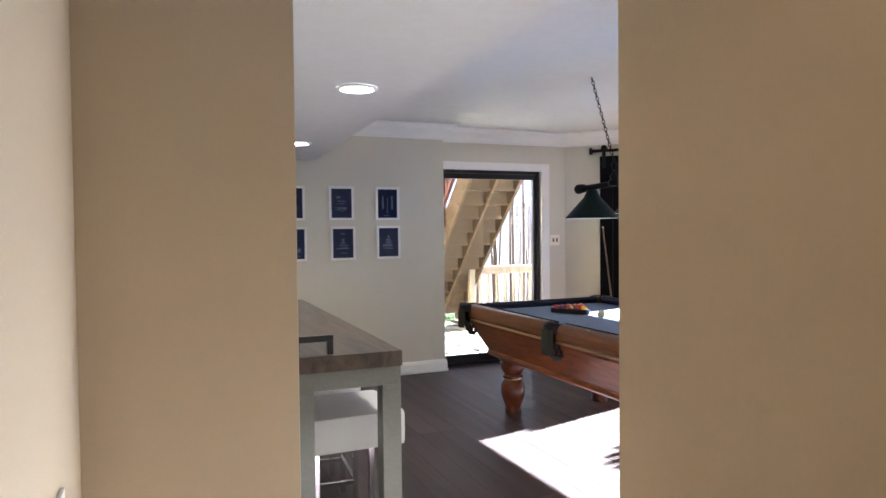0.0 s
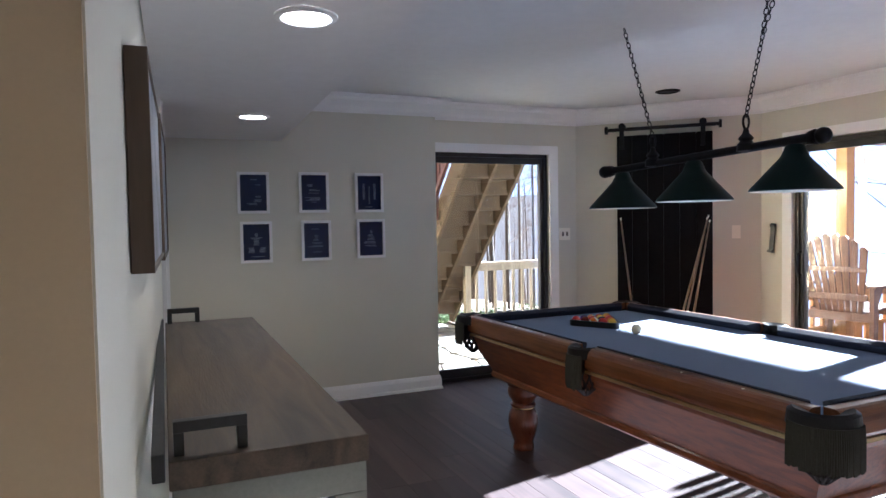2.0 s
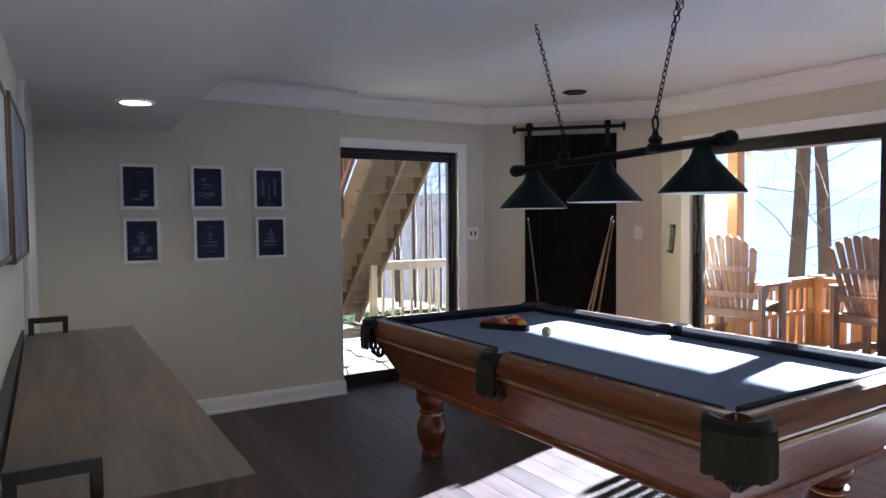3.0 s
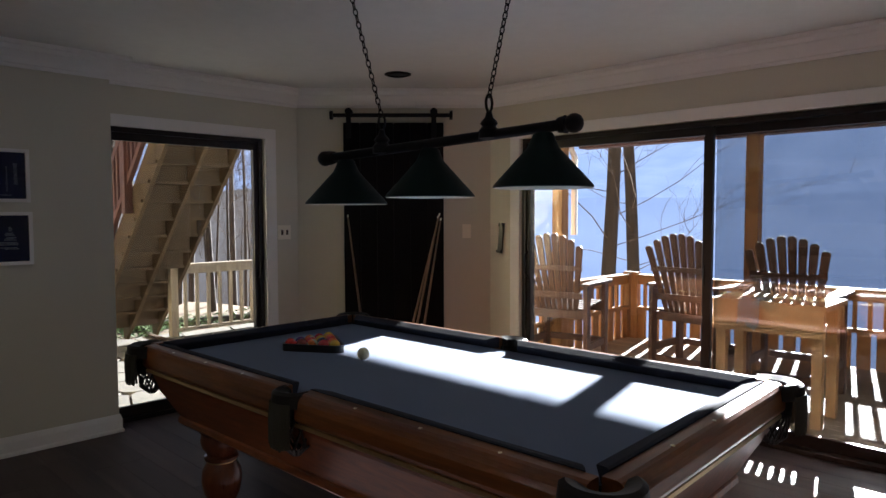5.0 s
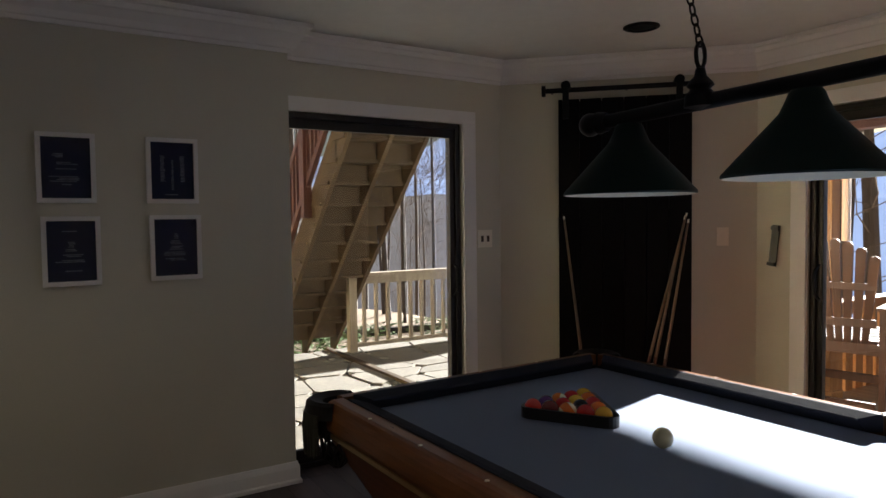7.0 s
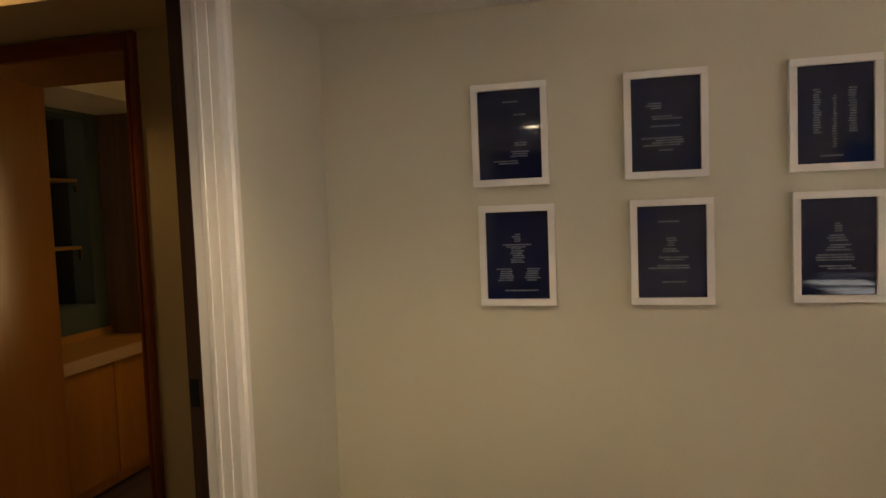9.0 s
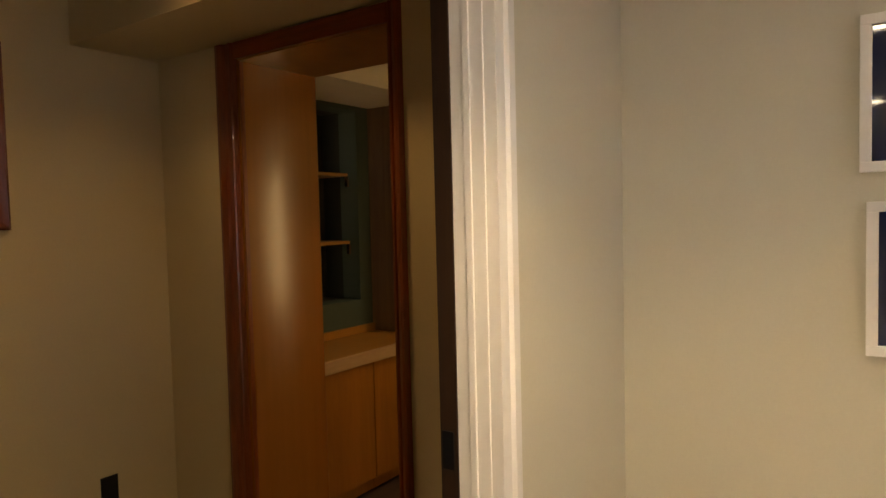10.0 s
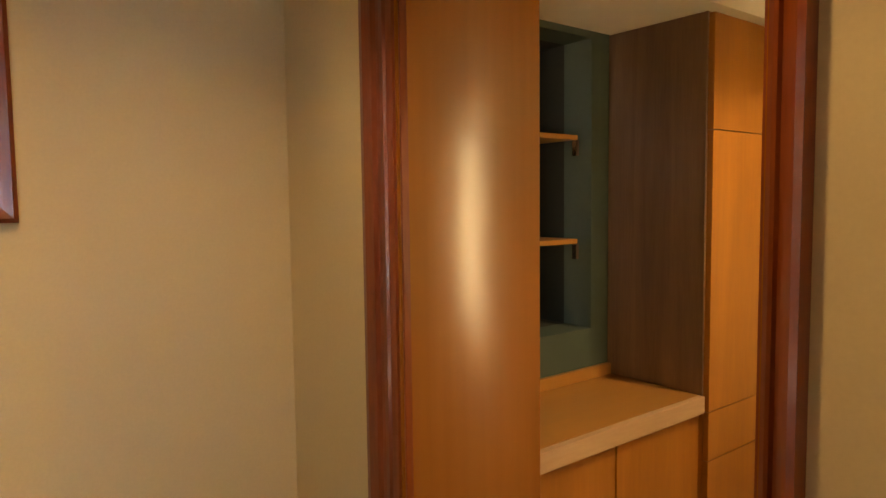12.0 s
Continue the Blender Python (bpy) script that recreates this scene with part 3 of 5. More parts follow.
    for (k, z) in ((0.016, 0.7155), (0.018, 0.700), (0.034, 0.690), (0.040, 0.672), (0.148, 0.470), (0.142, 0.462), (0.140, 0.440), (0.150, 0.428), (0.165, 0.42)):
        rings.append([bm.verts.new((x, y, z)) for x, y in ((-W + k, -L + k), (W - k, -L + k), (W - k, L - k), (-W + k, L - k))])
    for p, q in zip(rings, rings[1:]):
        for i in range(4):
            bm.faces.new((p[i], p[(i + 1) % 4], q[(i + 1) % 4], q[i]))
    bm.faces.new(rings[-1])
    part("cabinet", bm, M["mahog"], o, "mahogany cabinet sloping inward")
    for sx in (-1, 1):
        piece("brass_line", (min(sx * (W - 0.011), sx * (W - 0.030)), -L + 0.1, 0.7000), (max(sx * (W - 0.011), sx * (W - 0.030)), L - 0.1, 0.7135), M["brass"], o, 0, "bright inlaid line")
    for sy in (-1, 1):
        piece("brass_line", (-W + 0.1, min(sy * (L - 0.011), sy * (L - 0.030)), 0.7000), (W - 0.1, max(sy * (L - 0.011), sy * (L - 0.030)), 0.7135), M["brass"], o, 0, "bright inlaid line")
    # turned legs
    prof = [(0.001, 0), (0.062, 0), (0.066, 0.012), (0.062, 0.028), (0.058, 0.045), (0.066, 0.07), (0.085, 0.12), (0.094, 0.17), (0.090, 0.215), (0.072, 0.25), (0.064, 0.262), (0.078, 0.272), (0.080, 0.286), (0.066, 0.296), (0.072, 0.31), (0.090, 0.335), (0.096, 0.365), (0.090, 0.395), (0.098, 0.405), (0.098, 0.435), (0.001, 0.435)]
    for sx in (-1, 1):
        for sy in (-1, 1):
            bm = bmesh.new()
            lathe(bm, prof, 28, (sx * (W - 0.27), sy * (L - 0.31), 0))
            leg = part("leg", bm, M["mahog_z"], o, "turned baluster leg", True)
            bm = bmesh.new()
            lathe(bm, [(0.0655, 0.258), (0.0695, 0.262), (0.0695, 0.268), (0.0655, 0.271)], 28, (sx * (W - 0.27), sy * (L - 0.31), 0))
            part("brass_ring", bm, M["brass"], leg, "brass ring", True)
    # pockets: leather collar, hanging fringe shield, net
    def pocket(cx, cy, ang, corner):
        c = Vector((cx, cy, 0))
        r = 0.082 if corner else 0.062
        span = radians(205 if corner else 185)
        bm = bmesh.new()
        n = 18
        ring = []
        for i in range(n + 1):
            a = ang - span / 2 + span * i / n
            d = Vector((math.cos(a), math.sin(a), 0))
            ring.append([bm.verts.new(c + d * rr + Vector((0, 0, z))) for rr, z in ((r - 0.040, T - 0.04), (r - 0.034, T - 0.008), (r + 0.006, T + 0.003), (r + 0.020, T - 0.006), (r + 0.026, T - 0.05), (r + 0.012, T - 0.05))])
        for p, q in zip(ring, ring[1:]):
            for k in range(6):
                bm.faces.new((p[k], p[(k + 1) % 6], q[(k + 1) % 6], q[k]))
        bm.faces.new(ring[0])
        bm.faces.new(list(reversed(ring[-1])))
        pkt = part("pocket", bm, M["leather"], o, "black leather pocket collar", True)
        bm = bmesh.new()
        n = 46 if corner else 26
        sp = radians(150 if corner else 78)
        rnd = random.Random(int(cx * 100 + cy * 10))
        for i in range(n):
            a = ang - sp / 2 + sp * i / (n - 1)
            d = Vector((math.cos(a), math.sin(a), 0))
            p0 = c + d * (r + 0.024)
            z1 = T - 0.165 - rnd.uniform(0, 0.014) - (0.02 if not corner else 0)
            tube(bm, [p0 + Vector((0, 0, T - 0.035)), p0 + d * 0.004 + Vector((rnd.uniform(-0.002, 0.002), 0, (T + z1) / 2)), p0 + d * 0.003 + Vector((rnd.uniform(-0.004, 0.004), 0, z1))], 0.0048, 5)
        part("fringe", bm, M["fringe"], pkt, "dark corded fringe")
        bm = bmesh.new()
        for i in range(10):
            a = 2 * math.pi * i / 10
            tube(bm, [c + Vector((0.05 * math.cos(a), 0.05 * math.sin(a), T - 0.04)), c + Vector((0.06 * math.cos(a + 0.5), 0.06 * math.sin(a + 0.5), T - 0.12)), c + Vector((0.05 * math.cos(a + 1.1), 0.05 * math.sin(a + 1.1), T - 0.20)), c + Vector((0.012 * math.cos(a + 1.5), 0.012 * math.sin(a + 1.5), T - 0.235))], 0.005, 5)
            tube(bm, [c + Vector((0.05 * math.cos(a), 0.05 * math.sin(a), T - 0.04)), c + Vector((0.06 * math.cos(a - 0.5), 0.06 * math.sin(a - 0.5), T - 0.12)), c + Vector((0.05 * math.cos(a - 1.1), 0.05 * math.sin(a - 1.1), T - 0.20)), c + Vector((0.012 * math.cos(a - 1.5), 0.012 * math.sin(a - 1.5), T - 0.235))], 0.005, 5)
        part("net", bm, M["leather"], pkt, "black leather net")
        bm = bmesh.new()
        lathe(bm, [(0.001, 0.69), (r - 0.024, 0.70), (r - 0.016, 0.779), (r - 0.012, 0.779), (r - 0.020, 0.695), (0.001, 0.684)], 20, (cx, cy, 0))
        part("cup", bm, M["leather"], pkt, "", True)
    for sx in (-1, 1):
        for sy in (-1, 1):
            pocket(sx * (W - 0.055), sy * (L - 0.055), math.atan2(sy, sx), True)
        pocket(sx * (W - 0.045), 0, 0 if sx > 0 else math.pi, False)
    return o


TABLE = pose(2.445, -2.56, 0, 0, 0, 1.5)
pool_table(TABLE)
BED = 0.775

# rack with the balls, cue ball
rk = thing("ball_rack", TABLE @ pose(-0.01, 0.70, BED, 0, 0, 180), "black plastic triangle rack on the cloth", "ball rack")
bm = bmesh.new()
R3 = 0.162
corner = [(R3 * math.sin(2 * math.pi * k / 3), R3 * math.cos(2 * math.pi * k / 3)) for k in range(3)]
outer, inner = [], []
for k in range(3):
    ax, ay = corner[k]
    a0 = math.atan2(ay, ax)
    for j in range(-3, 4):
        a = a0 + j * radians(60) / 3 * -1
        outer.append((ax * 0.86 + 0.036 * math.cos(a), ay * 0.86 + 0.036 * math.sin(a)))
        inner.append((ax * 0.86 + 0.026 * math.cos(a), ay * 0.86 + 0.026 * math.sin(a)))
nn = len(outer)
vo = [[bm.verts.new((x, y, z)) for x, y in outer] for z in (0.001, 0.036)]
vi = [[bm.verts.new((x, y, z)) for x, y in inner] for z in (0.001, 0.036)]
for i in range(nn):
    j = (i + 1) % nn
    bm.faces.new((vo[0][i], vo[0][j], vo[1][j], vo[1][i]))
    bm.faces.new((vi[0][i], vi[1][i], vi[1][j], vi[0][j]))
    bm.faces.new((vo[1][i], vo[1][j], vi[1][j], vi[1][i]))
    bm.faces.new((vo[0][i], vi[0][i], vi[0][j], vo[0][j]))
part("triangle", bm, M["dark"], rk)
COL = {"yellow": (0.75, 0.42, 0.03), "blue": (0.02, 0.05, 0.30), "red": (0.55, 0.025, 0.02), "purple": (0.10, 0.02, 0.16), "orange": (0.75, 0.16, 0.02), "green": (0.02, 0.16, 0.06), "maroon": (0.20, 0.02, 0.02), "black": (0.01, 0.01, 0.01)}
for k, c in COL.items():
    M["ball_" + k] = paint("ball_" + k, c, 0.12, vary=0.02, bump=0, coat=0.6)
M["ball_ivory"] = paint("ball_ivory", (0.72, 0.66, 0.42), 0.12, vary=0.02, bump=0, coat=0.6)
seq = ["yellow", "orange", "red", "red", "black", "orange", "orange", "yellow", "red", "maroon", "yellow", "red", "orange", "purple", "red"]
BR = 0.0286
k = 0
for row in range(5):
    for col in range(row + 1):
        bx, by = (col - row / 2) * 2 * BR, 0.125 - row * 2 * BR * 0.87
        striped = k in (5, 12)
        b = thing("billiard_ball", TABLE @ pose(-0.01, 0.70, BED, 0, 0, 180) @ pose(bx, by, BR, 40 * k, 25 * k, 0), ("ivory and " if striped else "") + seq[k] + (" striped" if striped else " solid") + " billiard ball in the rack", "billiard ball", "racked balls")
        bm = bmesh.new()
        ball(bm, (0, 0, 0), BR, 20)
        if striped:
            me = part("ball", bm, M["ball_ivory"], b, "", True)
            bm = bmesh.new()
            lathe(bm, [(BR * 1.012 * math.cos(a), BR * 1.012 * math.sin(a)) for a in (-0.5, -0.3, -0.1, 0.1, 0.3, 0.5)], 20)
            part("stripe", bm, M["ball_" + seq[k]], me, "", True)
        else:
            part("ball", bm, M["ball_" + seq[k]], b, "", True)
        k += 1
bm = bmesh.new()
ball(bm, (0, 0, 0), BR, 24)
tagged(part("cue_ball", bm, M["ball_ivory"], None, "", True, TABLE @ pose(-0.035, 0.335, BED + BR)), "ivory white cue ball alone on the cloth", "cue ball")


# ---- lamp over the table ----
def link(bm, p, d, size, turn):
    q = Vector(d).normalized().to_track_quat("Z", "Y")
    pts = []
    for i in range(13):
        a = 2 * math.pi * i / 12
        x, z = size * 0.55 * math.cos(a), size * math.sin(a)
        v = Vector((x, 0, z)) if turn else Vector((0, x, z))
        pts.append(Vector(p) + q @ v)
    tube(bm, pts, size * 0.17, 5)


def chain(name, a, b, parent, size=0.017):
    a, b = Vector(a), Vector(b)
    n = int((b - a).length / (size * 1.55))
    bm = bmesh.new()
    for i in range(n):
        link(bm, a + (b - a) * ((i + 0.5) / n), b - a, size, i % 2)
    part(name, bm, M["iron"], parent, "black link chain", True)


A, B = Vector((2.41, -1.955, 1.70)), Vector((2.60, -3.195, 1.763))
lamp = thing("billiard_lamp", Matrix.Translation((A + B) / 2), "black iron bar lamp with three dark green cone shades", "pendant lamp")
A0, B0 = A - (A + B) / 2, B - (A + B) / 2
bm = bmesh.new()
cyl(bm, A0, B0, 0.021, None, 20)
part("bar", bm, M["iron"], lamp, "", True)
dirn = (B0 - A0).normalized()
for e, sg in ((A0, -1), (B0, 1)):
    bm = bmesh.new()
    ball(bm, e + dirn * sg * 0.012, 0.036, 18)
    cyl(bm, e - dirn * sg * 0.05, e - dirn * sg * 0.02, 0.028, 0.034, 18)
    part("end_knob", bm, M["iron"], lamp, "", True)
for f in (0.10, 0.487, 0.91):
    c = A0 + (B0 - A0) * f
    bm = bmesh.new()
    lathe(bm, [(0.034, -0.02), (0.040, -0.028), (0.046, -0.045), (0.060, -0.075), (0.187, -0.215), (0.190, -0.222), (0.186, -0.226)], 40, c)
    sh = part("shade", bm, M["shade"], lamp, "dark green enamelled cone shade", True)
    bm = bmesh.new()
    lathe(bm, [(0.052, -0.076), (0.180, -0.219), (0.186, -0.2265)], 40, c)
    part("lining", bm, M["shade_in"], sh, "white enamelled inside", True)
    bm = bmesh.new()
    lathe(bm, [(0.015, -0.02), (0.016, -0.075), (0.022, -0.09), (0.032, -0.12), (0.028, -0.15), (0.001, -0.165)], 20, c)
    part("bulb", bm, M["shade_in"], sh, "unlit white bulb", True)
for f, top in ((0.275, (2.31, -2.25, H)), (0.72, (2.55, -2.93, H))):
    c = A0 + (B0 - A0) * f
    bm = bmesh.new()
    lathe(bm, [(0.001, 0.095), (0.012, 0.09), (0.016, 0.07), (0.03, 0.055), (0.036, 0.045), (0.026, 0.035), (0.04, 0.02), (0.042, -0.012), (0.001, -0.022)], 20, c)
    part("finial", bm, M["iron"], lamp, "", True)
    bm = bmesh.new()
    link(bm, c + Vector((0, 0, 0.125)), (0, 0, 1), 0.034, True)
    part("hang_ring", bm, M["iron"], lamp, "", True)
    t = Vector(top) - (A + B) / 2
    chain("chain", c + Vector((0, 0, 0.15)), t if f < 0.5 else Vector((2.523, -2.965, 2.25)) - (A + B) / 2, lamp)
mid = (A + B) / 2
kn = Vector((2.523, -2.965, 2.25)) - mid
chain("chain", kn, Vector((2.47, -3.05, H)) - mid, lamp)
chain("chain", kn, Vector((2.57, -3.00, H)) - mid, lamp)


# ---- barn door with rail and cue racks on the diagonal wall ----
DG = pose(4.19, -0.42, 0, 0, 0, -44.5)     # x runs along the wall, -y out into the room
bd = thing("barn_door", DG, "black plank barn door hung on an iron rail", "barn door")
for i in range(6):
    x0 = -0.41 + i * 0.1367
    bm = bmesh.new()
    box(bm, (x0 + 0.002, -0.075, 0.02), (x0 + 0.1347, -0.035, 2.178), 0.004)
    part("plank", bm, M["barn"], bd)
piece("backing", (-0.405, -0.0345, 0.03), (0.405, -0.022, 2.17), M["barn"], bd)
rl = thing("barn_door_rail", DG, "black iron barn door rail with round ends", "rail")
bm = bmesh.new()
cyl(bm, (-0.50, -0.085, 2.235), (0.47, -0.085, 2.235), 0.016, None, 14)
part("bar", bm, M["iron"], rl, "", True)
for x in (-0.50, 0.47):
    bm = bmesh.new()
    cyl(bm, (x - 0.012, -0.085, 2.235), (x + 0.012, -0.085, 2.235), 0.036, None, 18)
    part("end_stop", bm, M["iron"], rl, "", True)
for x in (-0.36, 0.33):
    piece("hanger", (x - 0.02, -0.108, 2.05), (x + 0.02, -0.100, 2.275), M["iron"], rl, 0.002)
    bm = bmesh.new()
    cyl(bm, (x, -0.108, 2.262), (x, -0.03, 2.262), 0.03, None, 18)
    part("wheel", bm, M["iron"], rl, "", True)
for x in (-0.45, 0.02, 0.42):
    bm = bmesh.new()
    cyl(bm, (x, -0.085, 2.235), (x, -0.01, 2.235), 0.01, None, 10)
    part("spacer", bm, M["iron"], rl, "", True)


def cue(p0, p1, label):
    p0, p1 = Vector(p0), Vector(p1)
    o = thing("pool_cue", DG @ Matrix.Translation(p0), label, "pool cue", "pool cues")
    d = p1 - p0
    bm = bmesh.new()
    cyl(bm, (0, 0, 0), d * 0.38, 0.0125, 0.010, 12)
    part("butt", bm, M["cue_butt"], o, "dark wrapped butt", True)
    bm = bmesh.new()
    cyl(bm, d * 0.38, d * 0.985, 0.010, 0.0058, 12)
    part("shaft", bm, M["cue"], o, "pale maple shaft", True)
    bm = bmesh.new()
    cyl(bm, d * 0.985, d, 0.0065, 0.006, 12)
    part("tip", bm, M["shade_in"], o, "", True)


cue((-0.20, -0.16, 0.01), (-0.375, -0.10, 1.43), "pool cue leaning on the black barn door")
for k, (a, b) in enumerate(((0.02, 0.375), (0.08, 0.365), (0.16, 0.385))):
    cue((a, -0.17 - 0.01 * k, 0.01), (b, -0.098, 1.44 - 0.02 * k), "pool cue leaning in a group on the black barn door")


# ---- prints on the north wall ----
def print_frame(x, z, k):
    w, h = 0.236, 0.315
    o = thing("framed_print", pose(x, -0.002, z), "white-framed navy print with pale drawing, hung in rows of three", "picture", "six prints")
    bm = bmesh.new()
    t, d = 0.021, 0.022
    box(bm, (-w / 2, -d, -h / 2), (w / 2, 0, -h / 2 + t), 0.002)
    box(bm, (-w / 2, -d, h / 2 - t), (w / 2, 0, h / 2), 0.002)
    box(bm, (-w / 2, -d, -h / 2 + t), (-w / 2 + t, 0, h / 2 - t), 0.002)
    box(bm, (w / 2 - t, -d, -h / 2 + t), (w / 2, 0, h / 2 - t), 0.002)
    part("frame", bm, M["white"], o)
    art = piece("print", (-w / 2 + t, -0.010, -h / 2 + t), (w / 2 - t, -0.004, h / 2 - t), M["print"], o, 0, "navy paper")
    rnd = random.Random(k)
    bars = []
    if k == 1:
        bars = [(-0.03, 0.055, 0.05, 0.022), (0.0, 0.02, 0.10, 0.016), (0.0, -0.005, 0.09, 0.012), (0.0, -0.05, 0.12, 0.03), (0.0, -0.075, 0.07, 0.012)]
    elif k == 2:
        bars = [(-0.045, 0.01, 0.022, 0.13), (0.045, 0.01, 0.022, 0.13), (0.0, -0.02, 0.012, 0.15), (0, -0.115, 0.08, 0.008)]
    elif k == 3:
        bars = [(0.0, 0.055, 0.03, 0.03), (0.0, 0.03, 0.09, 0.018), (0.0, 0.0, 0.045, 0.05), (-0.04, -0.06, 0.05, 0.045), (0.045, -0.06, 0.05, 0.045), (0.0, -0.11, 0.12, 0.012)]
    elif k == 4:
        bars = [(0, 0.09, 0.09, 0.008), (0, 0.03, 0.03, 0.03), (0, 0.005, 0.06, 0.02), (0, -0.02, 0.09, 0.02), (0, -0.045, 0.13, 0.016), (0, -0.09, 0.08, 0.006)]
    elif k == 5:
        bars = [(0, 0.055, 0.022, 0.03), (0, 0.025, 0.05, 0.022), (0, -0.002, 0.08, 0.022), (0, -0.03, 0.11, 0.022), (0, -0.058, 0.13, 0.02)]
    else:
        bars = [(0.03, 0.06, 0.04, 0.01), (0.035, -0.03, 0.05, 0.02), (0.03, -0.06, 0.06, 0.025), (-0.01, -0.085, 0.09, 0.016), (0, 0.1, 0.05, 0.006)]
    bm = bmesh.new()
    for bx, bz, bw, bh in bars:
        n = max(1, int(bh / 0.007))
        for i in range(n):
            zz = bz + (i - (n - 1) / 2) * 0.007
            ww = bw * rnd.uniform(0.55, 1.0)
            sh = rnd.uniform(-0.1, 0.1) * bw
            box(bm, (bx + sh - ww / 2, -0.0112, zz - 0.002), (bx + sh + ww / 2, -0.0100, zz + 0.002))
    tagged(part("drawing", bm, M["print_ink"], art, "pale blue line drawing"), kind="stuff")


for k, (x, z) in enumerate(((0.620, 1.667), (1.080, 1.669), (1.529, 1.668), (0.633, 1.292), (1.091, 1.293), (1.536, 1.297))):
    print_frame(x, z, k)

# canvas pictures on the west wall
WW = pose(0, 0, 0, 0, 0, -1.18)    # the west wall leans a little off the north line


def canvas(y0, y1, z0, z1, label):
    o = thing("canvas_picture", WW @ pose(0.002, (y0 + y1) / 2, (z0 + z1) / 2), label, "picture")
    a, b = (y1 - y0) / 2, (z1 - z0) / 2
    bm = bmesh.new()
    t = 0.012
    for lo, hi in (((0, -a, -b), (0.042, -a + t, b)), ((0, a - t, -b), (0.042, a, b)), ((0, -a + t, -b), (0.042, a - t, -b + t)), ((0, -a + t, b - t), (0.042, a - t, b))):
        box(bm, lo, hi, 0.002)
    part("frame", bm, M["art_edge"], o, "dark wooden edge")
    piece("canvas", (0.01, -a + t, -b + t), (0.037, a - t, b - t), M["canvas"], o, 0, "grey and white printed canvas")


canvas(-3.83, -3.00, 1.332, 1.760, "grey canvas picture in a dark wooden edge above the console")
canvas(-2.85, -2.02, 1.310, 1.790, "dark-edged canvas picture above the console")

# ---- console table with stools ----
ct = thing("console_table", WW @ pose(0.085, -2.855, 0, 0, 0, 1.18 + 0.0), "long oak bar table with brushed steel legs against the wall", "console table")
LX0, LX1, LY0, LY1 = -0.05, 0.345, -1.0, 1.0
piece("tabletop", (LX0, LY0, 0.915), (LX1, LY1, 0.972), M["console"], ct, 0.004, "grey-brown oak top")
for y in (LY0 + 0.006, LY1 - 0.076):
    piece("leg", (LX1 - 0.075, y, 0), (LX1 - 0.005, y + 0.07, 0.85), M["steel"], ct, 0.003)
    piece("leg", (LX0 + 0.005, y, 0), (LX0 + 0.075, y + 0.07, 0.85), M["steel"], ct, 0.003)
    piece("apron", (LX0 + 0.005, y, 0.85), (LX1 - 0.005, y + 0.07, 0.915), M["steel"], ct, 0.003)
piece("back_rail", (LX0 - 0.03, LY0, 0.935), (LX0 - 0.006, LY1, 0.99), M["black_metal"], ct, 0.003, "dark metal back rail")
for y in (LY0 + 0.03, LY1 - 0.055):
    bm = bmesh.new()
    box(bm, (LX0 + 0.01, y, 0.972), (LX0 + 0.03, y + 0.025, 1.018), 0.002)
    box(bm, (LX0 + 0.13, y, 0.972), (LX0 + 0.15, y + 0.025, 1.018), 0.002)
    box(bm, (LX0 + 0.01, y, 1.018), (LX0 + 0.15, y + 0.025, 1.040), 0.002)
    part("end_handle", bm, M["black_metal"], ct, "dark metal handle")


def stool(m):
    o = thing("bar_stool", m, "white leather bar stool with chrome frame under the console", "stool", "bar stools")
    bm = bmesh.new()
    box(bm, (-0.195, -0.20, 0.545), (0.195, 0.20, 0.685), 0.022)
    part("seat", bm, M["vinyl"], o, "white padded leather seat", True)
    for sx in (-1, 1):
        for sy in (-1, 1):
            bm = bmesh.new()
            box(bm, (sx * 0.165 - 0.012, sy * 0.17 - 0.012, 0), (sx * 0.165 + 0.012, sy * 0.17 + 0.012, 0.546), 0.002)
            part("leg", bm, M["chrome"], o, "chrome leg")
        piece("footrest", (sx * 0.165 - 0.008, -0.158, 0.17), (sx * 0.165 + 0.008, 0.158, 0.19), M["chrome"], o, 0.002)
    for sy in (-1, 1):
        piece("crossbar", (-0.153, sy * 0.17 - 0.008, 0.17), (0.153, sy * 0.17 + 0.008, 0.19), M["chrome"], o, 0.002)
    return o


st = stool(pose(0.262, -3.42, 0, 0, 0, 2))
copy_thing(st, pose(0.26, -2.80, 0, 0, 0, -3))
copy_thing(st, pose(0.265, -2.22, 0, 0, 0, 1))

# ---- plates ----


def plate(m, n, material, label, w=0.07, h=0.115):
    o = thing("wall_plate", m, label, "wall plate")
    piece("cover", (-w / 2, -0.007, -h / 2), (w / 2, 0, h / 2), material, o, 0.002)
    for i in range(n):
        x = (i - (n - 1) / 2) * 0.046
        piece("toggle", (x - 0.008, -0.014, -0.02), (x + 0.008, -0.007, 0.02), M["art_edge"] if n == 2 else material, o, 0.001)


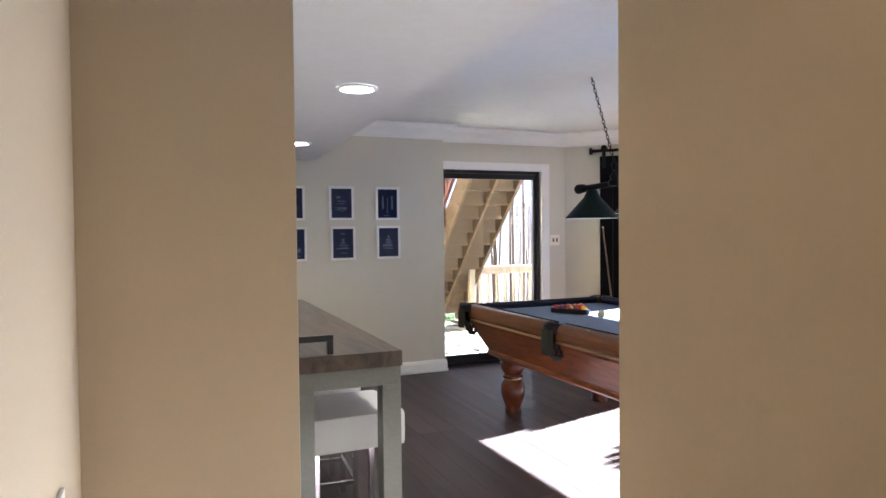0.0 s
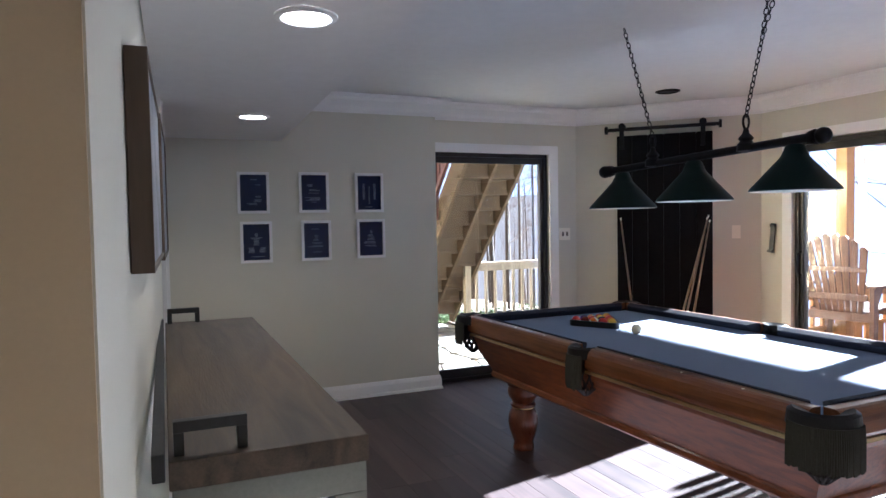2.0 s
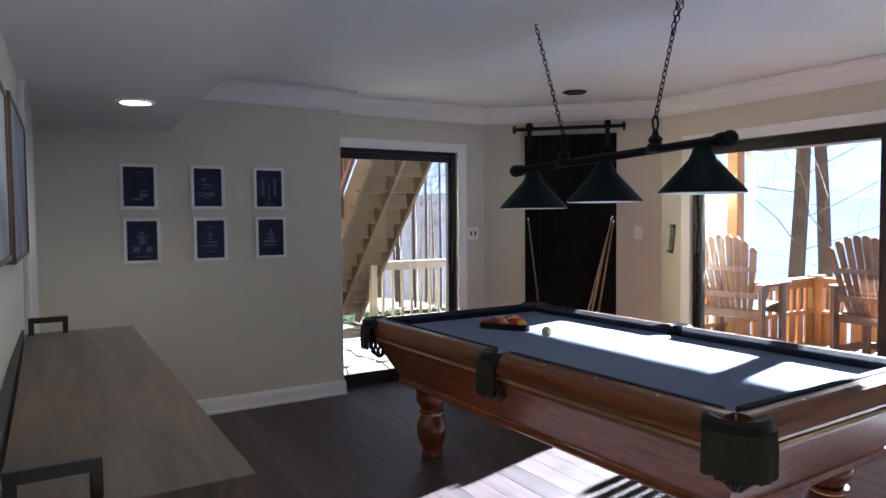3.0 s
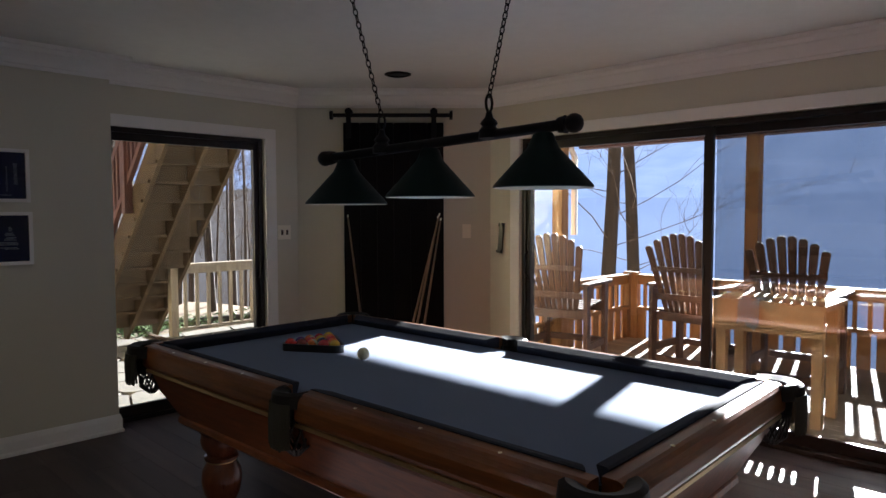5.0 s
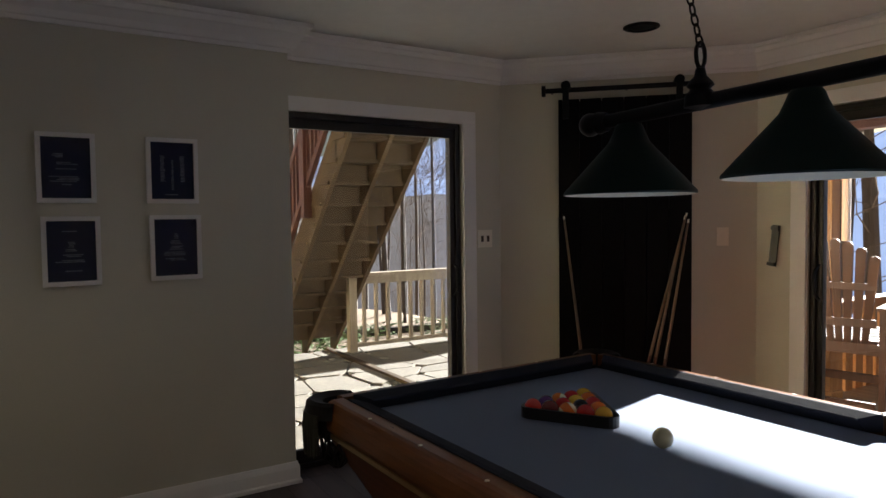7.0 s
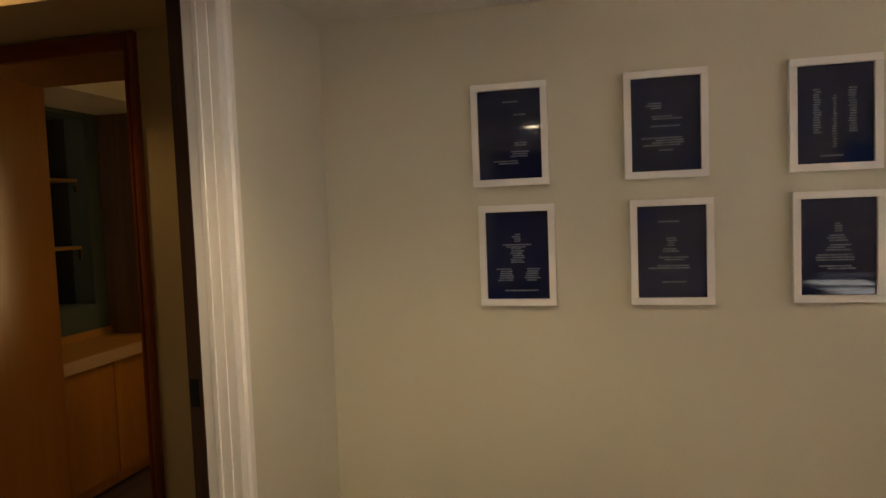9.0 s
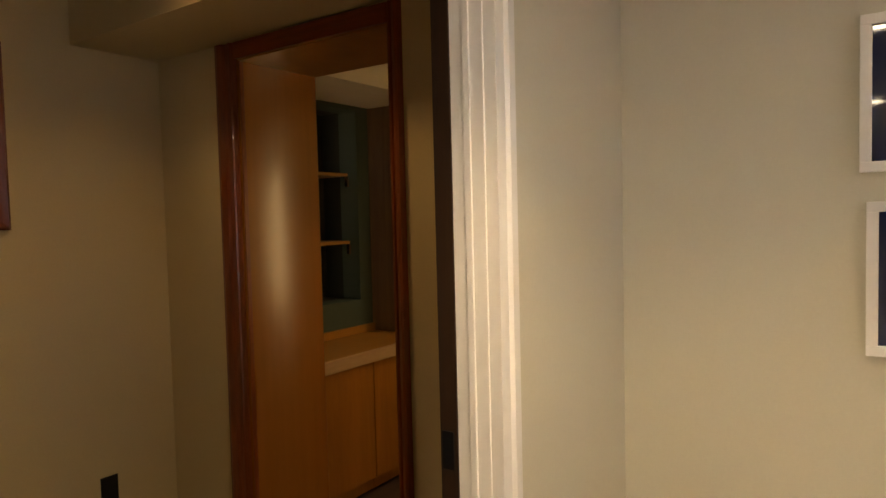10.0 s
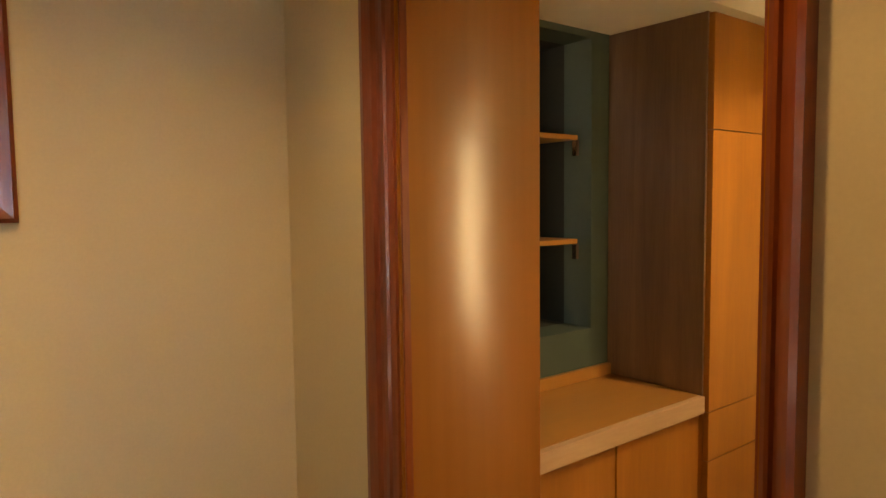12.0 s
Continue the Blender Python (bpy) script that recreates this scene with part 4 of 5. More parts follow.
plate(pose(3.486, 0.139, 1.288), 2, M["plate"], "ivory double light switch beside the sliding door", 0.118)
plate(pose(0.267, -0.002, 0.43), 0, M["plate"], "ivory outlet plate low on the wall")
plate(DG @ pose(0.60, -0.002, 1.29), 1, M["plate"], "ivory light switch on the angled wall")
plate(pose(-2.078, -0.234, 0.36, 0, 0, 90), 0, M["dark"], "black outlet plate low on the ochre wall")
plate(pose(-0.598, -4.72, 0.86, 0, 0, 90), 1, M["white"], "white wall plate in the hallway")
cd = thing("chalk_holder", pose(4.757, -1.10, 1.235, 0, 6, -90), "black wall-mounted cue chalk holder by the door", "holder")
piece("back_plate", (-0.024, -0.010, -0.125), (0.024, 0, 0.125), M["dark"], cd, 0.003)
piece("tray", (-0.022, -0.030, -0.120), (0.022, -0.010, -0.10), M["dark"], cd, 0.002)
piece("cap", (-0.022, -0.026, 0.095), (0.022, -0.010, 0.12), M["dark"], cd, 0.002)

# ---- side room: window, wood-lined opening ----
win = tagged(new("window_1"), "small high window with moulded cherry casing", "window", "", "structure")


def casing_frame(parent, name, x, y0, y1, z0, z1, w, material):
    """A mitred moulded casing round an opening in a wall facing +x."""
    bm = bmesh.new()
    rings = []
    for off, out in ((0, 0.0), (0, 0.014), (w * 0.25, 0.016), (w * 0.35, 0.022), (w * 0.7, 0.026), (w * 0.9, 0.03), (w, 0.022), (w, 0.0)):
        rings.append([bm.verts.new((x + out, y, z)) for y, z in ((y0 - off, z0 - off), (y1 + off, z0 - off), (y1 + off, z1 + off), (y0 - off, z1 + off))])
    for p, q in zip(rings, rings[1:]):
        for i in range(4):
            bm.faces.new((p[i], p[(i + 1) % 4], q[(i + 1) % 4], q[i]))
    return part(name, bm, material, parent)


casing_frame(win, "casing", -2.0805, -1.45, -0.64, 1.52, 2.01, 0.09, M["cherry"])
bm = bmesh.new()
frame_rect(bm, "x", -2.19, -2.082, -1.45, -0.64, 1.52, 2.01, 0.022)
part("lining", bm, M["cherry"], win)
bm = bmesh.new()
frame_rect(bm, "x", -2.17, -2.135, -1.428, -0.662, 1.542, 1.988, 0.045)
sash = part("sash", bm, M["bronze"], win)
bm = bmesh.new()
bm.faces.new([bm.verts.new(v) for v in ((-2.153, -1.39, 1.58), (-2.153, -0.70, 1.58), (-2.153, -0.70, 1.95), (-2.153, -1.39, 1.95))])
gm = part("pane", bm, M["glass"], sash, "dark window pane")
gm.visible_shadow = False
bank = setting(piece("ground_bank", (-3.9, -3.2, -0.05), (-3.1, 0.9, 3.2), M["bark"]), "dark rocky planted bank behind the window", "bank")

op = tagged(new("door_opening_study"), "deep wood-lined opening with cherry casing", "door frame", "", "structure")
bm = bmesh.new()
box(bm, (-1.5515, 0.06, 0), (-1.535, 0.468, 2.076))
part("lining_side", bm, M["maple_gloss"], op, "maple veneer lining")
bm = bmesh.new()
box(bm, (-0.790, 0.06, 0), (-0.7745, 0.468, 2.076))
part("lining_side", bm, M["maple_gloss"], op, "maple veneer lining")
bm = bmesh.new()
box(bm, (-1.535, 0.06, 2.060), (-0.790, 0.468, 2.0765))
part("lining_head", bm, M["maple"], op, "maple veneer lining")


def casing_v(x_in, sgn, w):
    bm = bmesh.new()
    prof = [(0, 0.0695), (0, 0.053), (0.018, 0.050), (0.022, 0.044), (0.034, 0.044), (0.040, 0.050), (0.052, 0.048), (0.060, 0.040), (0.088, 0.036), (0.105, 0.040), (0.105, 0.0695)]
    prism(bm, [(x_in + sgn * a * w / 0.105, b) for a, b in prof], 0, 2.13)
    part("casing_side", bm, M["cherry"], op, "dark cherry casing")


casing_v(-1.545, -1, 0.105)
casing_v(-0.785, 1, 0.046)
for x0, x1 in ((-1.5345, -1.530), (-0.7945, -0.7905)):
    piece("door_stop", (x0, 0.062, 0), (x1, 0.080, 2.058), M["cherry"], op, 0.001, "dark cherry inner strip")
bm = bmesh.new()
box(bm, (-1.545, 0.046, 2.066), (-0.785, 0.0695, 2.13), 0.004)
part("casing_head", bm, M["cherry_h"], op, "dark cherry casing")

# ---- study furniture ----
DX0, DX1 = -2.098, -1.69


def cabinet(name, y0, y1, z0, z1, cuts, label, mat_body, front=DX1):
    o = thing(name, pose(DX0, y0, z0), label, "cabinet", "study cabinets")
    d = front - DX0
    piece("body", (0, 0, 0), (d - 0.022, y1 - y0, z1 - z0), mat_body, o)
    for (a0, a1, c0, c1) in cuts:
        bm = bmesh.new()
        box(bm, (d - 0.021, a0 + 0.002, c0 + 0.002), (d, a1 - 0.002, c1 - 0.002), 0.0015)
        part("front", bm, M["maple"], o, "plain maple front")
    return o


cabinet("base_cabinet", 0.50, 0.97, 0.02, 0.70, [(0, 0.47, 0.06, 0.68)], "maple base cabinet under the study desk", M["maple"])
cabinet("base_cabinet", 0.975, 1.445, 0.02, 0.70, [(0, 0.47, 0.06, 0.68)], "maple base cabinet under the study desk", M["maple"])
dk = thing("desk_top", pose(DX0, 0.48, 0.70), "maple desk top with pale edge and low back strip", "desk")
piece("slab", (0.0, 0, 0), (0.404, 0.965, 0.06), M["maple_h"], dk)
piece("edge", (0.4045, 0, -0.002), (0.429, 0.967, 0.0595), M["edge"], dk, 0.003, "pale wooden edge")
piece("back_strip", (0.001, 0, 0.0605), (0.02, 0.965, 0.105), M["maple_h"], dk, 0.002)
tall = cabinet("tall_cabinet", 1.455, 1.91, 0.02, 2.103, [(0, 0.455, 0.03, 0.50), (0, 0.455, 0.50, 0.68), (0, 0.455, 0.68, 1.68), (0, 0.455, 1.68, 2.08)], "tall maple cabinet with a walnut side panel", M["maple"], -1.660)
piece("side_panel", (0, -0.008, 0.69), (0.416, 0.0, 2.083), M["walnut"], tall, 0, "brown walnut veneer side")
tall2 = cabinet("tall_cabinet", 1.915, 2.71, 0.02, 2.103, [(0, 0.795, 0.03, 1.68), (0, 0.795, 1.68, 2.08)], "plain tall maple cabinet in the study", M["maple"], -1.660)
for z in (1.295, 1.69):
    s = thing("niche_shelf", pose(-2.375, 0.47, z), "thin wooden shelf in the dark niche", "shelf", "niche shelves")
    piece("board", (0, 0, 0), (0.27, 0.80, 0.018), M["maple_h"], s)
    piece("end_bracket", (0.252, 0.790, -0.06), (0.271, 0.806, 0.0), M["chrome"], s, 0, "pale metal end bracket")


sn = thing("wall_sconce", pose(-0.312, 1.27, 0.90), "tall narrow lit sconce on the study wall", "wall lamp")
piece("back_plate", (-0.012, -0.04, 0.0), (0.0, 0.04, 0.86), M["bronze"], sn, 0.003)
bm = bmesh.new()
prism(bm, [(-0.0125, -0.032), (-0.05, -0.026), (-0.068, 0.0), (-0.05, 0.026), (-0.0125, 0.032)], 0.03, 0.83)
part("diffuser", bm, M["sconce"], sn, "glowing amber glass")


# ---- outside: ground, far hills ----
def ground_height(x, y):
    r = math.hypot(x - 2, y + 2)
    z = -0.30
    z -= 0.62 * max(0.0, x - 8.0)
    if y > 5.0:
        z -= 0.10 * min(y - 5.0, 60)
    if x < -3:
        z += min(9.0, 0.55 * (-3 - x))
    if r > 12:
        z += 0.6 * noise.noise(Vector((x * 0.08, y * 0.08, 0)))
    return max(z, -150.0)


def spread(n, far):
    return [math.copysign(far * (abs(k) / n) ** 3.2 + abs(k) * 0.35, k) for k in range(-n, n + 1)]


bm = bmesh.new()
gx = [v + 4 for v in spread(44, 4200)]
gy = [v for v in spread(44, 4200)]
rows = [[bm.verts.new((x, y, ground_height(x, y) if not (-2.6 < x < 5.2 and -8.5 < y < 3.6) else -0.30)) for x in gx] for y in gy]
for p, q in zip(rows, rows[1:]):
    for i in range(len(gx) - 1):
        bm.faces.new((p[i], p[i + 1], q[i + 1], q[i]))
setting(part("ground", bm, M["soil"], None, "", True), "brown leaf-covered hillside falling away from the house", "ground")


# Backdrop material: aerial haze is mixed into the hill colour, which glows by itself.
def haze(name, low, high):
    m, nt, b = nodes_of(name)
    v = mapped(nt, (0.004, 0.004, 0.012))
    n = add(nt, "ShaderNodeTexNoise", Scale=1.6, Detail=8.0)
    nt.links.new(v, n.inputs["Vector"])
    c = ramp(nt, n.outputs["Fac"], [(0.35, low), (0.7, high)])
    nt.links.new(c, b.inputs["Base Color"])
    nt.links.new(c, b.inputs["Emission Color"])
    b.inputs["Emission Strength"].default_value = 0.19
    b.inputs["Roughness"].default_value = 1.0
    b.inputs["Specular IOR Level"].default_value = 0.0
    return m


def ridge(radius, base, top, a0, a1, seed, material, label):
    bm = bmesh.new()
    n, rows = 110, []
    for j, f in enumerate((0.0, 0.35, 0.7, 1.0)):
        row = []
        for i in range(n + 1):
            a = radians(a0 + (a1 - a0) * i / n)
            h = noise.fractal(Vector((math.cos(a) * 2.2 + seed, math.sin(a) * 2.2, 0)), 0.9, 2.2, 5)
            r = radius * (1 + 0.25 * f)
            row.append(bm.verts.new((r * math.cos(a), r * math.sin(a), base + f * (top * (1 + 0.45 * h) - base))))
        rows.append(row)
    for p, q in zip(rows, rows[1:]):
        for i in range(n):
            bm.faces.new((p[i], p[i + 1], q[i + 1], q[i]))
    setting(part("backdrop", bm, material, None, "", True), label, "hills")


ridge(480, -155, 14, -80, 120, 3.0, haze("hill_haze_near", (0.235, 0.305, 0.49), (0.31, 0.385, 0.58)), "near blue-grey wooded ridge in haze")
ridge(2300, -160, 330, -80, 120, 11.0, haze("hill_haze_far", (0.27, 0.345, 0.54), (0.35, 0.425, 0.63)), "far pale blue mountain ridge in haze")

# The wooded slope takes the same self-glowing colour as the hazy ridges.
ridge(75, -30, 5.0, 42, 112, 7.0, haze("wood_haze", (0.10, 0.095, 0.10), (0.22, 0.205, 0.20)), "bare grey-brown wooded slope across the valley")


# ---- trees ----
def tree(x, y, height, girth, seed, label, lean=0.0):
    rnd = random.Random(seed)
    z0 = ground_height(x, y) - 0.2
    o = thing("tree", pose(x, y, z0), label, "tree", "bare trees")
    bmt, bmc = bmesh.new(), bmesh.new()
    n = 9
    pts = []
    for i in range(n + 1):
        f = i / n
        pts.append(Vector((lean * f * height + 0.05 * height * 0.2 * math.sin(3 * f + seed), 0.012 * height * math.sin(5 * f + seed * 2), f * height)))
    tube(bmt, pts, girth, 10, 0.25)

    def grow(p, d, length, r, level):
        k = 4
        q = [p]
        for i in range(k):
            d = (d + Vector((rnd.uniform(-0.36, 0.36), rnd.uniform(-0.36, 0.36), rnd.uniform(-0.16, 0.24)))).normalized()
            q.append(q[-1] + d * length / k)
        tube(bmc, q, r, 4 if level < 2 else 3, 0.35)
        if level < 3:
            for i in range(2, k + 1):
                for s in range(2 if level < 2 else 1):
                    dd = (d + Vector((rnd.uniform(-0.9, 0.9), rnd.uniform(-0.9, 0.9), rnd.uniform(-0.25, 0.6)))).normalized()
                    grow(q[i], dd, length * rnd.uniform(0.45, 0.7), max(0.004, r * (1 - 0.15 * i) * 0.55), level + 1)
    m = int(16 + height * 0.8)
    for i in range(m):
        f = 0.22 + 0.75 * (i + rnd.random()) / m
        j = min(n - 1, int(f * n))
        p = pts[j].lerp(pts[j + 1], f * n - j)
        a = rnd.uniform(0, 2 * math.pi)
        grow(p, Vector((math.cos(a), math.sin(a), rnd.uniform(0.15, 0.7))).normalized(), height * (0.22 - 0.14 * f) * rnd.uniform(0.7, 1.2), girth * 0.085 * (1.15 - f), 1)
    part("trunk", bmt, M["bark"], o, "grey-brown bark trunk", True)
    cr = part("crown", bmc, M["twig"], o, "bare winter branches")


TL = "bare leafless tree with grey bark on the slope"
tree(13.2, 2.95, 17, 0.19, 1, TL)
tree(13.75, 2.80, 18, 0.165, 2, TL, 0.01)
for k, (x, y, h, g) in enumerate(((4.6, 7.2, 9, 0.07), (5.4, 8.6, 11, 0.10), (6.6, 7.6, 10, 0.06), (3.4, 9.5, 12, 0.09), (7.2, 10.5, 12, 0.11), (5.0, 12.5, 13, 0.12), (8.6, 13.0, 12, 0.09), (2.2, 11.0, 12, 0.10), (6.4, 15.5, 14, 0.13), (9.5, 9.2, 10, 0.06), (3.8, 17.0, 14, 0.13), (11.5, 16.0, 14, 0.12), (7.8, 19.0, 15, 0.13), (1.2, 14.5, 13, 0.11))):
    tree(x, y, h, g, 20 + k, TL, 0.01 * (k % 5 - 2))
rnd = random.Random(77)
for k in range(20):
    y = 9.5 + k * 1.1
    tree(1.0 + (y + 4) * rnd.uniform(0.22, 0.85), y, rnd.uniform(9, 14), rnd.uniform(0.05, 0.10), 60 + k, TL, rnd.uniform(-0.03, 0.03))

rnd = random.Random(91)
for k in range(9):
    y = 5.2 + k * 0.9
    tree(2.6 + (y + 4) * rnd.uniform(0.10, 0.42), y, rnd.uniform(4.5, 7.5), rnd.uniform(0.022, 0.04), 130 + k, "thin bare sapling in the thicket by the patio", rnd.uniform(-0.08, 0.08))

# fallen logs and low green cover beyond the patio
for (x0, y0, x1, y1, r) in ((3.2, 6.4, 8.4, 5.6, 0.10), (2.2, 7.6, 5.6, 8.2, 0.08)):
    bm = bmesh.new()
    tube(bm, [(x0 + (x1 - x0) * f, y0 + (y1 - y0) * f + 0.06 * math.sin(9 * f), ground_height(x0, y0) + r * 0.8) for f in (0, 0.2, 0.4, 0.6, 0.8, 1)], r, 10, 0.7)
    tagged(part("fallen_log", bm, M["bark"], None, "", True), "grey weathered log lying on the leaf litter", "log")
rnd = random.Random(8)
verts, faces = [], []
for i in range(2600):
    x, y = rnd.uniform(1.4, 7.6), rnd.uniform(3.75, 6.2)
    if noise.noise(Vector((x * 0.9, y * 0.9, 3))) < -0.12:
        continue
    z = ground_height(x, y) + rnd.uniform(0.02, 0.20)
    s, a, t = rnd.uniform(0.025, 0.055), rnd.uniform(0, 6.28), rnd.uniform(-0.7, 0.7)
    u = Vector((math.cos(a), math.sin(a), t)) * s
    w = Vector((-math.sin(a), math.cos(a), rnd.uniform(-0.4, 0.4))) * s * 0.7
    c = Vector((x, y, z))
    b = len(verts)
    verts += [c - u, c + w * 0.9, c + u, c - w * 0.9, c + Vector((0, 0, s * 0.25))]
    faces += [(b, b + 1, b + 4), (b + 1, b + 2, b + 4), (b + 2, b + 3, b + 4), (b + 3, b, b + 4)]
me = bpy.data.meshes.new("ground_cover")
me.from_pydata([tuple(v) for v in verts], [], faces)
me.materials.append(M["ivy"])
tagged(new("ground_cover", me), "low green ivy leaves beyond the stone patio", "ground cover", "", "stuff")

# bank with stones and leaves behind the small window
rnd = random.Random(4)
bm = bmesh.new()
for i in range(90):
    c = Vector((-3.09 + rnd.uniform(-0.02, 0.05), rnd.uniform(-2.2, 0.5), rnd.uniform(1.3, 3.1)))
    s = rnd.uniform(0.02, 0.06)
    r = bmesh.ops.create_icosphere(bm, subdivisions=1, radius=s, matrix=Matrix.Translation(c) @ Matrix.Diagonal((0.6, 1.5, 0.7, 1)))
tagged(part("bank_stones", bm, M["bark"], None, ""), "small pale stones in the dark bank", "stones", "", "stuff")
bm = bmesh.new()
for i in range(420):
    c = Vector((-3.02 + rnd.uniform(-0.03, 0.12), rnd.uniform(-2.2, 0.5), rnd.uniform(1.4, 3.1)))
    a = rnd.uniform(0, 6.28)
    pts = [c, c + Vector((rnd.uniform(0, 0.06), 0.08 * math.cos(a), 0.08 * math.sin(a))), c + Vector((rnd.uniform(0, 0.06), 0.17 * math.cos(a + 0.4), 0.17 * math.sin(a + 0.4)))]
    tube(bm, pts, 0.0028, 4, 0.5)
tagged(part("bank_twigs", bm, M["stone"], None, ""), "dry pale twigs hanging on the bank", "twigs", "", "stuff")

# ---- patio ----
patio = setting(piece("patio", (0.3, 0.285, -0.25), (7.5, 3.65, -0.075), M["mortar"]), "irregular flagstone patio", "patio")
rnd = random.Random(12)
nx, ny = 13, 8
grid = {}
for i in range(nx + 1):
    for j in range(ny + 1):
        fx, fy = 0.35 + i * 0.54, 0.30 + j * 0.415
        jx = 0 if i in (0, nx) else rnd.uniform(-0.15, 0.15)
        jy = 0 if j in (0, ny) else rnd.uniform(-0.11, 0.11)
        grid[i, j] = Vector((fx + jx, fy + jy))
for i in range(nx):
    for j in range(ny):
        q = [grid[i, j], grid[i + 1, j], grid[i + 1, j + 1], grid[i, j + 1]]
        c = sum(q, Vector((0, 0))) / 4
        poly = []
        for a, b in zip(q, q[1:] + q[:1]):
            for f in (0.12, 0.88):
                p = a.lerp(b, f)
                poly.append(c + (p - c) * 0.955)
        top = -0.05 + rnd.uniform(-0.006, 0.006)
        bm = bmesh.new()
        prism(bm, [tuple(p) for p in poly], -0.085, top)
        part("flagstone", bm, M["stone"], patio)
setting(piece("patio_edging", (3.74, 0.30, -0.06), (3.80, 3.62, -0.02), M["treated"], None, 0.005), "weathered timber strip across the patio", "edging")


def baluster_run(name, a, b, z0, top, n, label, low=None, up="cedar", flat="cedar_x"):
    """A wooden deck railing from a to b: posts, top and bottom rails, balusters; low: height of a boarded lower part."""
    a, b = Vector((*a, 0)), Vector((*b, 0))
    d = b - a
    L = d.length
    o = thing(name, Matrix.Translation((a.x, a.y, z0)) @ pose(0, 0, 0, 0, 0, math.degrees(math.atan2(d.y, d.x))), label, "railing")
    h = top - z0
    for x in (0, L):
        bm = bmesh.new()
        box(bm, (x - 0.045, -0.045, 0), (x + 0.045, 0.045, h + 0.06), 0.006)
        part("post", bm, M[up], o)
    bm = bmesh.new()
    box(bm, (0.045, -0.02, h - 0.09), (L - 0.045, 0.02, h - 0.002), 0.004)
    part("top_rail", bm, M[flat], o)
    piece("cap", (0.045, -0.07, h), (L - 0.045, 0.07, h + 0.035), M[flat], o, 0.005)
    zl = 0.06 if low is None else low
    piece("bottom_rail", (0.045, -0.045, zl), (L - 0.045, 0.045, zl + 0.04), M[flat], o, 0.004)
    for i in range(n):
        x = L * (i + 1) / (n + 1)
        piece("baluster", (x - 0.018, -0.018, zl + 0.04), (x + 0.018, 0.018, h - 0.09), M[up], o)
    if low is not None:
        k = int(L / 0.17)
        for i in range(k):
            x = L * (i + 0.5) / k
            piece("skirt_board", (x - 0.06, -0.014, -0.12), (x + 0.06, 0.014, zl), M["cedar"], o)
    return o


baluster_run("patio_railing", (3.95, 3.35), (7.4, 3.35), -0.05, 0.80, 22, "weathered wooden railing along the patio edge", None, "greywood", "greywood")


# ---- outside stair seen from below ----
stair = thing("outside_stair", pose(3.25, 4.05, -0.05), "wooden outside stair with three stringers rising to the house", "stair")
run = 2.75
for x in (0.0, 0.40, 0.76):
    bm = bmesh.new()
    prism(bm, [(0.10, -0.16), (-run, run - 0.06), (-run, run + 0.36), (0.10, 0.30)], x, x + 0.04, 0)
    part("stringer", bm, M["treated"], stair, "tan treated stringer")
for i in range(14):
    y, z = -0.08 - i * 0.19, 0.26 + i * 0.19
    piece("tread", (-0.02, y - 0.24, z + 0.02), (0.82, y, z + 0.055), M["treated"], stair, 0.003)
    piece("riser", (0.0, y - 0.02, z - 0.17), (0.80, y, z + 0.02), M["treated"], stair)
for (zo, nm) in ((0.55, "lower_rail"), (1.20, "hand_rail")):
    bm = bmesh.new()
    prism(bm, [(0.0, zo - 0.15), (-run, run + zo - 0.15), (-run, run + zo - 0.06), (0.0, zo - 0.06)], -0.06, -0.015, 0)
    part(nm, bm, M["redstain"], stair, "red-brown stained rail")
for i in range(26):
    y = -0.06 - i * 0.104
    piece("picket", (-0.055, y - 0.02, -y + 0.42), (-0.022, y + 0.02, -y + 1.12), M["redstain"], stair)
for y in (-0.15, -1.35, -2.6):
    piece("post", (-0.085, y - 0.045, -y + 0.15), (-0.005, y + 0.045, -y + 1.25), M["redstain"], stair)
# upper deck that the stair reaches
ud = thing("upper_deck", pose(3.0, 0.29, 2.70), "wooden upper deck edge over the patio door", "deck")
piece("boards", (0.0, 0.0, 0.16), (4.0, 1.02, 0.20), M["treated"], ud)
for x in (0.3, 1.2, 2.0, 2.8, 3.6):
    piece("joist", (x, 0.0, 0.0), (x + 0.04, 1.0, 0.16), M["treated"], ud)

# ---- deck to the east ----
DZ = -0.12
deck = tagged(new("deck_floor"), "sunlit wooden deck boards outside the wide door", "deck", "", "structure")
for i in range(29):
    x = 4.93 + i * 0.112
    bm = bmesh.new()
    box(bm, (x, -7.0, DZ - 0.035), (x + 0.106, -0.28, DZ + random.uniform(-0.001, 0.001)), 0.003)
    part("board", bm, M["deck"], deck)
setting(piece("deck_beam", (4.93, -7.0, DZ - 0.30), (8.18, -0.26, DZ - 0.036), M["treated"]), "timber frame under the deck", "deck frame")
RL = "cedar deck railing with boarded lower part"
baluster_run("deck_railing", (4.98, -0.42), (8.1, -0.42), DZ, 0.645, 21, RL, 0.36)
baluster_run("deck_railing", (8.1, -0.52), (8.1, -4.1), DZ, 0.645, 26, RL, 0.36)
baluster_run("deck_railing", (8.1, -4.2), (8.1, -6.9), DZ, 0.645, 19, RL, 0.36)
for (x, y) in ((6.48, -0.50), (7.23, -2.22), (7.23, -5.2)):
    pst = thing("deck_post", pose(x, y, DZ), "orange cedar post carrying the deck roof", "post", "deck posts")
    piece("shaft", (-0.062, -0.062, 0), (0.062, 0.062, (2.298 if x > 7 else 2.572)), M["cedar"], pst, 0.008)
    piece("base", (-0.09, -0.09, 0), (0.09, 0.09, 0.10), M["cedar"], pst, 0.006)
